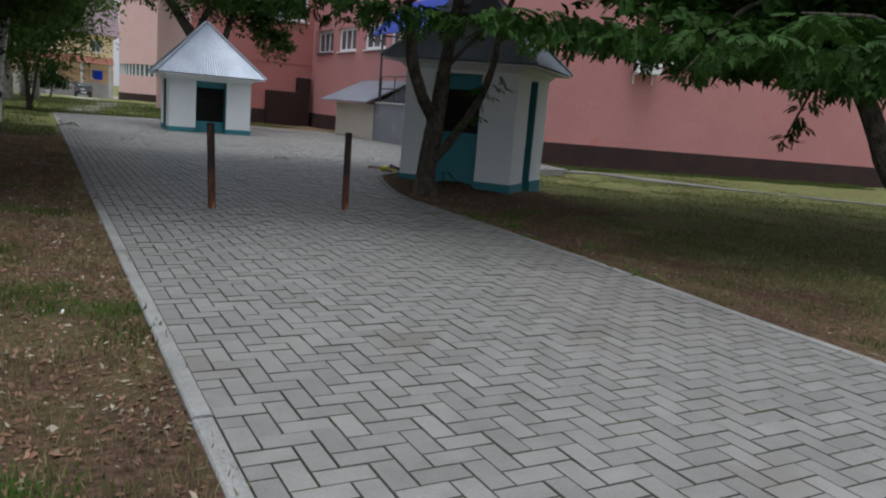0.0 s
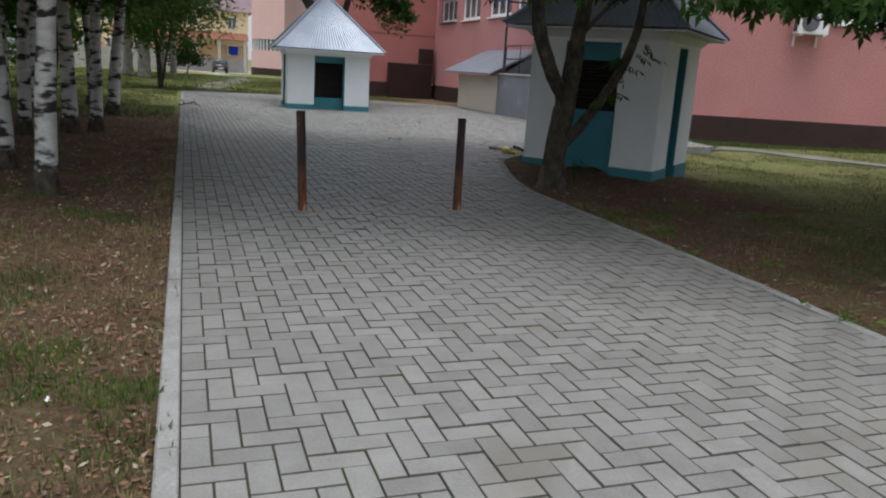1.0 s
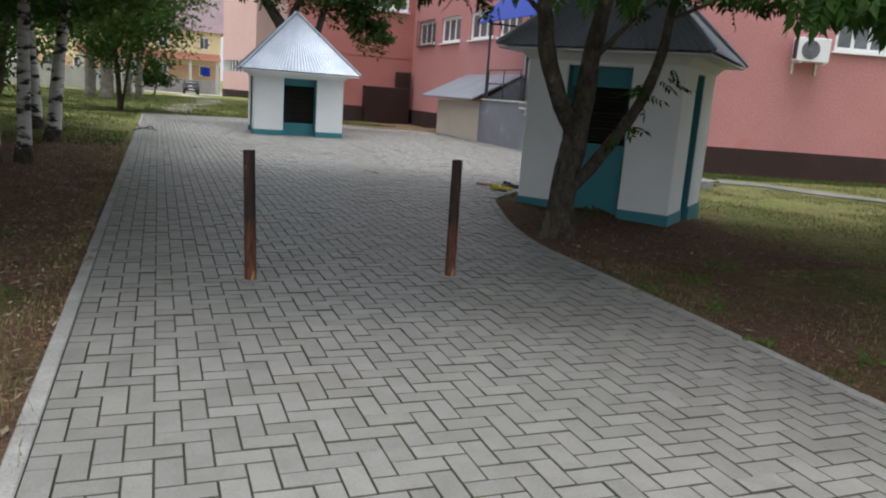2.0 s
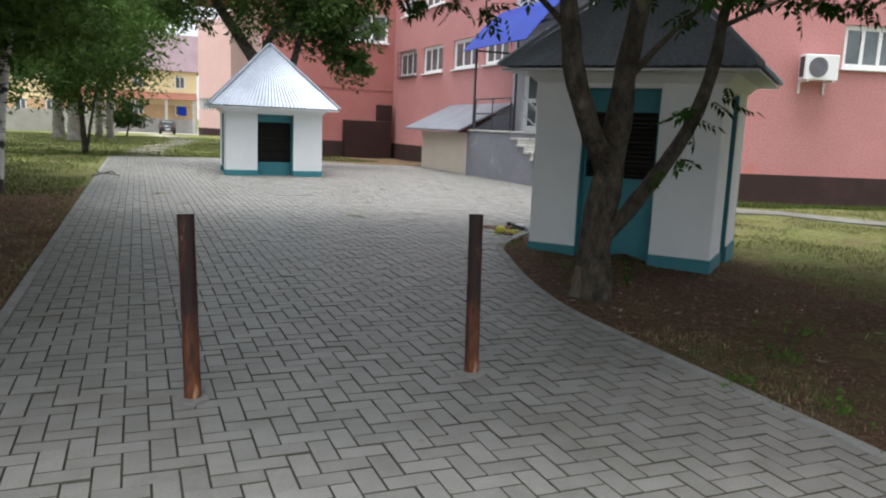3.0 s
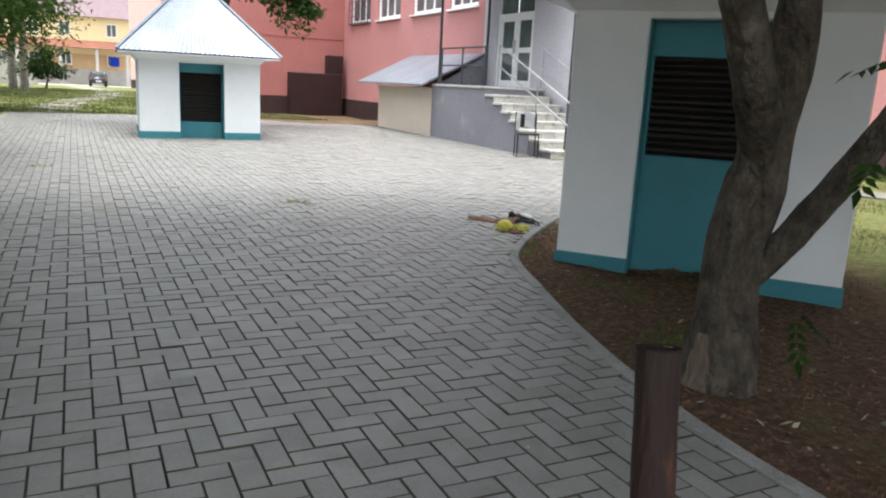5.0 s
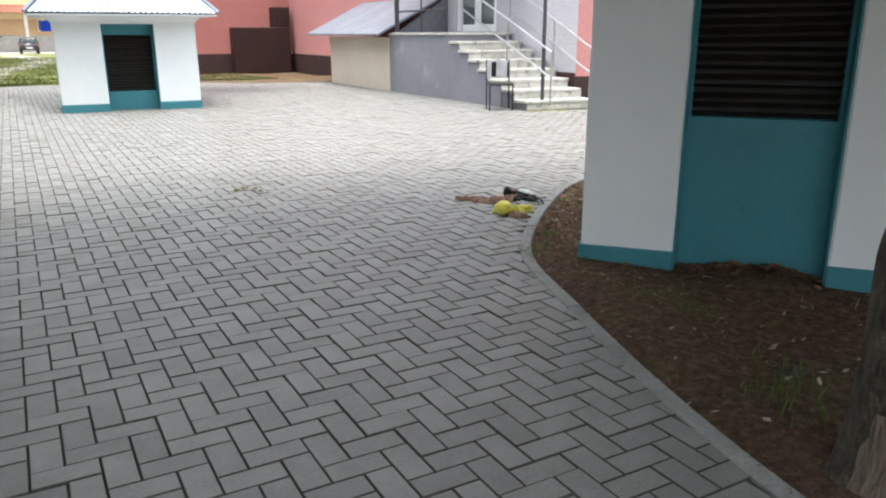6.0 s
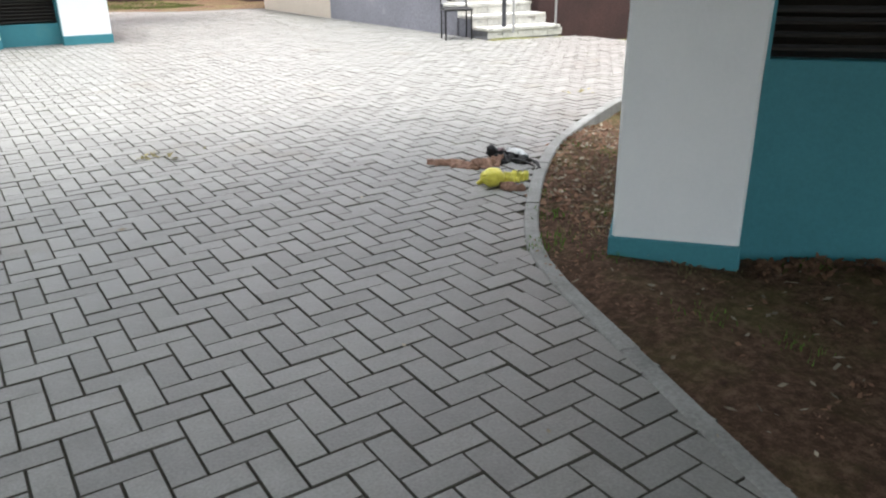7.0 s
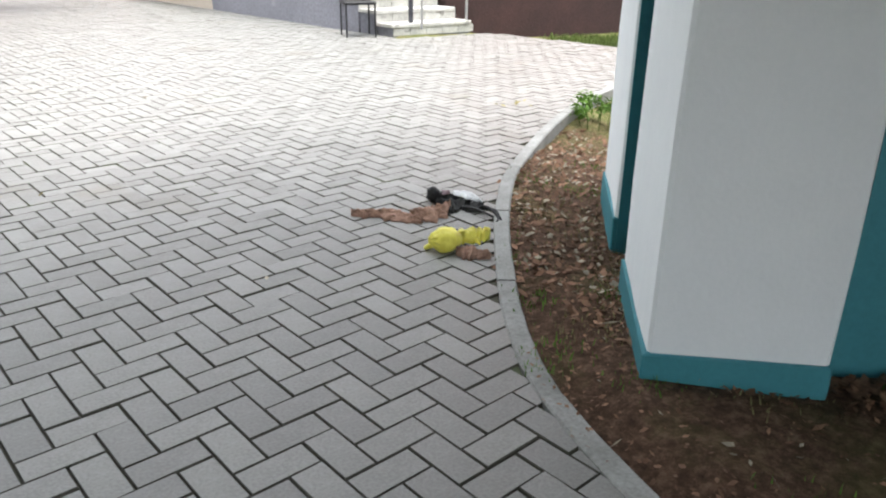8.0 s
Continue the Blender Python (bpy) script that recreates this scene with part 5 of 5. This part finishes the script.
def drifted(g, x, y, f, cut):
    """Keeps what lies in drifts, so that bare soil shows between them."""
    v = np.array([noise.noise(Vector((a * f, b * f, 3.3))) + 0.5 * noise.noise(Vector((a * f * 2.7, b * f * 2.7, 8.1))) for a, b in zip(x.tolist(), y.tolist())])
    k = v + g.normal(0, 0.12, len(x)) > cut
    return x[k], y[k]


def bed_right(g, n):
    x, y = off_paving(g, 3.5 + 4.2 * g.random(n) ** 1.3, -3 + 14.5 * g.random(n))
    k = (g.random(len(x)) < 0.7) | (y < 4.6) | (y > 8.2)
    return drifted(g, x[k], y[k], 1.5, -0.2)


def bed_left(g, n):
    return drifted(g, *off_paving(g, -0.02 - 3.5 * g.random(n) ** 1.4, -4.5 + 20 * g.random(n)), 1.7, -0.4)


def lawn(g, n):
    x, y = 4.6 + 12 * g.random(n) ** 1.3, -4 + 17 * g.random(n)
    k = g.random(n) < np.clip((x - np.where(y < 3.5, 4.6, 6.7)) / 1.6, 0.03, 1) * np.where((y > 7.2) & (x < 7.9), 0.0, 1.0)
    return drifted(g, x[k], y[k], 0.9, -0.18)


def tufted(x0, x1, y0, y1, k, r):
    def f(g, n):
        cx, cy = x0 + (x1 - x0) * g.random(k), y0 + (y1 - y0) * g.random(k)
        i = g.integers(0, k, n)
        return cx[i] + g.normal(0, r, n), cy[i] + g.normal(0, r, n)
    return f


scatter("leaf_litter", "brown dead leaves lying on the soil bed", "leaf litter", 46000, bed_right, 0.019, LITTER, 31)
scatter("leaf_litter", "brown dead leaves lying under the birches", "leaf litter", 44000, bed_left, 0.023, LITTER, 32)
scatter("pale_litter", "pale dry scraps and chips on the soil", "leaf litter", 7000, bed_left, 0.028, LITTER_P, 33, aspect=0.4)
scatter("pale_litter", "pale dry scraps and chips on the bed by the kiosk", "leaf litter", 1500, bed_right, 0.02, LITTER_P, 34, aspect=0.4)
scatter("dead_leaves", "larger curled dead leaves on the soil", "leaf litter", 900, bed_left, 0.036, LITTER, 37, aspect=0.6)
scatter("dead_leaves", "larger pale dead leaves on the soil", "leaf litter", 400, bed_left, 0.034, LITTER_P, 38, aspect=0.6)
scatter("dead_leaves", "curled brown leaves gathered beside the kerb", "leaf litter", 4200, lambda g, n: off_paving(g, 5.0 + 2.8 * g.random(n), 7.6 + 3.0 * g.random(n)), 0.036, LITTER, 39, aspect=0.6)
scatter("dead_leaves", "pale dry leaves gathered beside the kerb", "leaf litter", 1600, lambda g, n: off_paving(g, 5.2 + 2.4 * g.random(n), 8.2 + 2.4 * g.random(n)), 0.032, LITTER_P, 40, aspect=0.6)
scatter("twigs", "thin pale twigs and straws on the soil under the birches", "twigs", 900, bed_left, 0.06, LITTER_P, 61, aspect=0.05, tilt=0.1, lift=0.012)
scatter("twigs", "thin dry twigs on the soil round the kiosk", "twigs", 600, bed_right, 0.06, LITTER_P, 62, aspect=0.05, tilt=0.1, lift=0.012)
scatter("dead_leaves", "pale fallen leaves scattered on the bare soil", "leaf litter", 170, lambda g, n: off_paving(g, 4.0 + 2.2 * g.random(n), 4.6 + 3.2 * g.random(n)), 0.034, LITTER_P, 63, aspect=0.5)
scatter("dead_leaves", "brown and russet leaves lying beside the path edge", "leaf litter", 420, lambda g, n: (-0.1 - 1.5 * g.random(n), -3.4 + 5.2 * g.random(n)), 0.034, LITTER, 65, aspect=0.6)
scatter("pale_litter", "bleached leaves and wood chips beside the path edge", "leaf litter", 260, lambda g, n: (-0.1 - 1.5 * g.random(n), -3.4 + 5.2 * g.random(n)), 0.03, LITTER_P, 66, aspect=0.5)
scatter("dead_leaves", "brown leaves blown together against the kiosk bay", "leaf litter", 420, lambda g, n: (lambda a, b: (4.866 + a * 0.648 + b * 0.7615, 8.088 - a * 0.7615 + b * 0.648))(0.56 + 0.76 * g.random(n), 0.11 - np.abs(g.normal(0, 0.08, n))), 0.036, LITTER, 67, aspect=0.6, lift=0.012)
scatter("stray_leaves", "stray pale leaves on the paving", "leaf litter", 50, lambda g, n: (0.3 + 6 * g.random(n), 3 + 15 * g.random(n)), 0.035, LITTER_P, 35, tilt=0.1)
scatter("clover_flowers", "small white clover flowers in the soil bed", "flowers", 14, lambda g, n: (-0.62 + g.normal(0, 0.12, n), 0.5 + g.normal(0, 0.12, n)), 0.012, PAPER, 64, lift=0.03, aspect=0.9)
for cx, cy, n in ((3.68, 11.1, 26), (1.15, 14.35, 16), (7.64, 11.28, 14)):
    scatter("debris_clump", "small clump of dry weeds on the paving", "debris", n, lambda g, k: (cx + g.normal(0, 0.1, k), cy + g.normal(0, 0.07, k)), 0.045, LEAF_Y, 36 + n, tilt=0.6)
tw = thing("fallen_branch", "small broken branch lying at the kerb", "branch", Matrix.Translation((0.12, 18.3, 0.012)))
for pts in (((-0.25, -0.05, 0), (0, 0, 0.05), (0.3, 0.08, 0.0)), ((0, 0, 0.04), (0.14, -0.12, 0.1), (0.25, -0.2, 0.02)), ((-0.1, 0, 0.03), (-0.16, 0.1, 0.12), (-0.2, 0.16, 0.1))):
    part("twig", limb(bmesh.new(), [Vector(p) for p in pts], 0.016, 0.006, 4, 6), BARK, tw)
blades("grass", "short green lawn grass with dry stalks", 90000, lambda g, n: lawn(g, n), 0.045, LEAF_G, 41)
blades("grass", "dry pale grass stalks in the lawn", 55000, lambda g, n: lawn(g, n), 0.055, LEAF_Y, 42, 0.004)
blades("grass", "sparse grass tufts in the soil bed", 5000, tufted(3.75, 6.2, -2.5, 5.4, 34, 0.15), 0.05, LEAF_G, 43, 0.004)
blades("grass", "dry pale tufts in the soil bed", 3500, tufted(3.75, 6.6, -2.5, 4.8, 34, 0.15), 0.05, LEAF_Y, 54, 0.003)
blades("grass", "thin dark grass at the foot of the ash", 140, tufted(4.25, 4.7, 6.1, 6.6, 6, 0.08), 0.08, LEAF_G, 55, 0.004)
blades("grass", "thin grass beside the kerb of the kiosk bed", 3500, tufted(5.0, 6.9, 7.6, 10.4, 45, 0.1), 0.035, LEAF_Y, 52, 0.003)
blades("grass", "small green tufts beside the kerb of the kiosk bed", 2500, tufted(4.6, 6.9, 6.9, 10.4, 40, 0.06), 0.035, WEED, 53, 0.003)
blades("grass", "dry grass fringe along the path edge", 3500, lambda g, n: (-0.1 - np.abs(g.normal(0, 0.12, n)), -4 + 18 * g.random(n)), 0.05, LEAF_Y, 44, 0.003)
blades("grass", "green tufts along the path edge", 9000, tufted(-2.4, -0.12, -3.8, 6, 60, 0.1), 0.05, LEAF_G, 45, 0.005)
blades("grass", "dry straw on the soil beside the path", 8000, tufted(-1.6, -0.1, -3.0, 4, 80, 0.12), 0.055, LEAF_Y, 46, 0.003)
blades("grass", "low green grass patches beside the path", 9000, tufted(-1.3, -0.2, -2.6, 1.2, 12, 0.1), 0.03, WEED, 56, 0.004)
blades("grass", "green far lawn behind the paving", 60000, lambda g, n: (-9 + 18 * g.random(n), 27.3 + 26 * g.random(n) ** 1.5), 0.06, LEAF_G, 47, 0.012)
blades("grass", "green grass between the birches", 26000, lambda g, n: drifted(g, -8 + 7.8 * g.random(n), 14 + 14 * g.random(n), 0.6, -0.15), 0.06, LEAF_G, 48, 0.01)
wd = thing("weed_clump", "leafy bright green weed clump at the kerb", "plant", Matrix.Translation((7.95, 10.62, on_ground(7.95, 10.62))))
for k in range(9):
    a = k * 0.7
    part("stalk", limb(bmesh.new(), [Vector((0.15 * math.cos(a), 0.1 * math.sin(a), -0.02)), Vector((0.2 * math.cos(a), 0.13 * math.sin(a), 0.12)), Vector((0.26 * math.cos(a), 0.17 * math.sin(a), 0.2))], 0.004, 0.002, 2, 5), LEAF_G, wd)
leaves("foliage", [(0.22 * math.cos(k * 0.7) * (0.4 + 0.6 * (k % 3) / 2), 0.15 * math.sin(k * 0.7), 0.12 + 0.03 * (k % 4), 0.08) for k in range(14)], 0.05, WEED, wd, 26, seed=91)
g = np.random.default_rng(92)
for x, y, r in ((3.86, 3.75, 0.07), (4.05, 3.25, 0.09), (4.6, 4.1, 0.1), (3.8, 2.6, 0.08), (4.3, 2.2, 0.1), (5.2, 4.6, 0.1), (3.72, 0.9, 0.08), (-0.35, -2.2, 0.06), (-0.5, -1.6, 0.07), (-0.22, -2.75, 0.06)):
    w2 = thing("weed_clump", "low broad-leaved weeds growing in the soil bed", "plant", Matrix.Translation((x, y, on_ground(x, y))), group="low weeds")
    leaves("foliage", [(g.normal(0, r), g.normal(0, r), 0.015 + 0.02 * g.random(), 0.03) for k in range(9)], 0.04, WEED, w2, 7, seed=int(g.integers(1000)), flat=0.6, droop=-0.15)
blades("weeds", "leafy green weeds at the foot of the facade", 1500, lambda g, n: (12.0 + g.normal(0, 0.25, n), 13.5 + g.normal(0, 0.2, n)), 0.16, LEAF_G, 50, 0.015)
blades("weeds", "green weeds along the facade", 9000, lambda g, n: (lambda s, o: (11.2 + s * 0.951 - o * 0.309, 16.0 - s * 0.309 - o * 0.951))(1.5 + 11 * g.random(n), 0.3 + 1.2 * g.random(n)), 0.1, LEAF_G, 51, 0.01)
st = thing("flat_stone", "flat grey stone in the soil bed", "stone", Matrix.Translation((4.69, 6.49, on_ground(4.69, 6.49))))
part("slab", boxes((-0.06, 0.06, -0.04, 0.04, -0.02, 0.012), bevel=0.008), DIRT, st)

# concrete strip towards the back of the lawn
fs = bmesh.new()
strip = [((11.0, 11.65), (11.5, 13.3)), ((11.9, 12.4), (12.6, 13.7)), ((12.5, 11.8), (13.4, 12.6)), ((13.2, 10.9), (13.7, 11.35)), ((14.5, 9.1), (14.75, 9.3)), ((16.2, 7.4), (16.4, 7.55)), ((18.5, 5.0), (18.7, 5.2))]
va = [[fs.verts.new((*p, on_ground(*p) + dz)) for p in s for dz in (0.03, -0.1)] for s in strip]
for a, b in zip(va, va[1:]):
    fs.faces.new((a[0], b[0], b[2], a[2])), fs.faces.new((a[1], b[1], b[0], a[0])), fs.faces.new((a[2], b[2], b[3], a[3]))
tagged(part("walkway", fs, OLDC), "pale concrete walkway and kerb across the lawn", "walkway", kind="structure")

# ---- kerbs ----
def kerb(label, line, side, length=1.0):
    """Kerb stones, each about a metre long, following a line; side: +1 lies left of it."""
    P = np.array([(p[0], p[1]) for p in line], float)
    s = np.concatenate([[0], np.cumsum(np.hypot(*np.diff(P, axis=0).T))])
    k = thing("kerb", label, "kerb", Matrix.Identity(4), kind="structure")
    n = int(s[-1] / length)
    for i in range(n):
        a, b = s[-1] * i / n, s[-1] * (i + 1) / n - 0.006
        m = 5
        lo, hi = [], []
        bm = bmesh.new()
        dz = rng.normal(0, 0.003)
        rows = []
        for t in np.linspace(a, b, m):
            c = np.array([np.interp(t, s, P[:, 0]), np.interp(t, s, P[:, 1])])
            d = np.array([np.interp(t + 0.05, s, P[:, 0]), np.interp(t + 0.05, s, P[:, 1])]) - np.array([np.interp(t - 0.05, s, P[:, 0]), np.interp(t - 0.05, s, P[:, 1])])
            d /= np.hypot(*d)
            q = np.array([-d[1], d[0]]) * side
            rows.append([bm.verts.new((*(c + q * o), z + dz)) for o, z in ((0.002, -0.15), (0.002, 0.002), (0.008, 0.008), (0.07, 0.008), (0.078, 0.0), (0.078, -0.15))])
        for p, q in zip(rows, rows[1:]):
            for j in range(5):
                bm.faces.new((p[j], p[j + 1], q[j + 1], q[j]))
        bm.faces.new(rows[0]), bm.faces.new(rows[-1][::-1])
        bmesh.ops.recalc_face_normals(bm, faces=bm.faces)
        part("kerb_stone", bm, KERB, k)
    return k


kerb("grey concrete kerb on the bed side of the path", LEFT, 1)
kerb("curved grey concrete kerb round the kiosk bed", RIGHT, -1, 0.8)
kerb("grey concrete kerb at the back of the plaza", BACK, 1)

# ---- block paving in herringbone, last ----
pv = thing("pavement", "grey concrete block paving in herringbone bond", "pavement", Matrix.Identity(4), kind="structure")
q = bmesh.new()
vs = [q.verts.new((x, y, -0.011)) for x, y in AREA]
f = q.faces.new(vs)
bmesh.ops.triangulate(q, faces=[f])
part("joint_bed", q, SAND, pv, "dark sandy joints")
U, J, CH = 0.1, 0.0045, 0.005


def block(wx, wy):
    """Vertices and faces of one block with chamfered top, its corner at 0, 0."""
    a, b = J / 2, J / 2 + 0.0025
    V = [(a, a, -0.03), (wx - a, a, -0.03), (wx - a, wy - a, -0.03), (a, wy - a, -0.03), (a, a, -CH), (wx - a, a, -CH), (wx - a, wy - a, -CH), (a, wy - a, -CH), (b, b, 0), (wx - b, b, 0), (wx - b, wy - b, 0), (b, wy - b, 0)]
    F = [(0, 1, 5, 4), (1, 2, 6, 5), (2, 3, 7, 6), (3, 0, 4, 7), (4, 5, 9, 8), (5, 6, 10, 9), (6, 7, 11, 10), (7, 4, 8, 11), (8, 9, 10, 11)]
    return V, F


I, Jj = np.meshgrid(np.arange(0, 116), np.arange(-60, 273))
I, Jj = I.ravel(), Jj.ravel()
K = (I - Jj - 1) % 4
ok = np.zeros(len(I), bool)
for dx, dy in ((0, 0), (0.03, 0), (-0.03, 0), (0, 0.03), (0, -0.03)):
    ok |= inside((I + 0.5) * U + dx, (Jj + 0.5) * U + dy)
cell = {(i, j): k for i, j, k, o in zip(I.tolist(), Jj.tolist(), K.tolist(), ok.tolist()) if o}
pieces = []
for (i, j), k in cell.items():
    if k == 0:
        pieces.append((i, j, 2, 1) if (i + 1, j) in cell else (i, j, 1, 1))
    elif k == 1 and (i - 1, j) not in cell:
        pieces.append((i, j, 1, 1))
    elif k == 3:
        pieces.append((i, j, 1, 2) if (i, j + 1) in cell else (i, j, 1, 1))
    elif k == 2 and (i, j - 1) not in cell:
        pieces.append((i, j, 1, 1))
g = np.random.default_rng(99)
shared = {}
for wx, wy in ((2, 1), (1, 2), (1, 1)):
    V, F = block(wx * U, wy * U)
    me = bpy.data.meshes.new("paver")
    me.from_pydata(V, [], F)
    me.materials.append(PAVER)
    me.materials.append(DIRT)
    for k, q in enumerate(me.polygons):
        q.material_index = int(k < 8)
    shared[wx, wy] = me
V, F = [], []
single = 0
for i, j, wx, wy in sorted(pieces, key=lambda p: (p[0] * U - 4.1) ** 2 + (p[1] * U - 8.6) ** 2):
    x, y, z = i * U, j * U, float(g.normal(0, 0.0012))
    if single < 300:
        ob = new("paver", shared[wx, wy])
        ob.parent = pv
        ob.location = (x, y, z)
        ob.rotation_euler = (float(g.normal(0, 0.006)), float(g.normal(0, 0.006)), float(g.normal(0, 0.004)))
        single += 1
        continue
    tx, ty = g.normal(0, 0.006), g.normal(0, 0.006)
    k = len(V)
    bv, bf = block(wx * U, wy * U)
    V.extend([(x + a, y + b, z + c + a * tx + b * ty) for a, b, c in bv])
    F.extend([tuple(k + q for q in f) for f in bf])
field = raw("paver_field", V, F, PAVER_F, pv)
field.data.materials.append(DIRT)
field.data.polygons.foreach_set("material_index", np.tile([1] * 8 + [0], len(F) // 9).astype(np.int32))
tagged(field, kind="stuff")
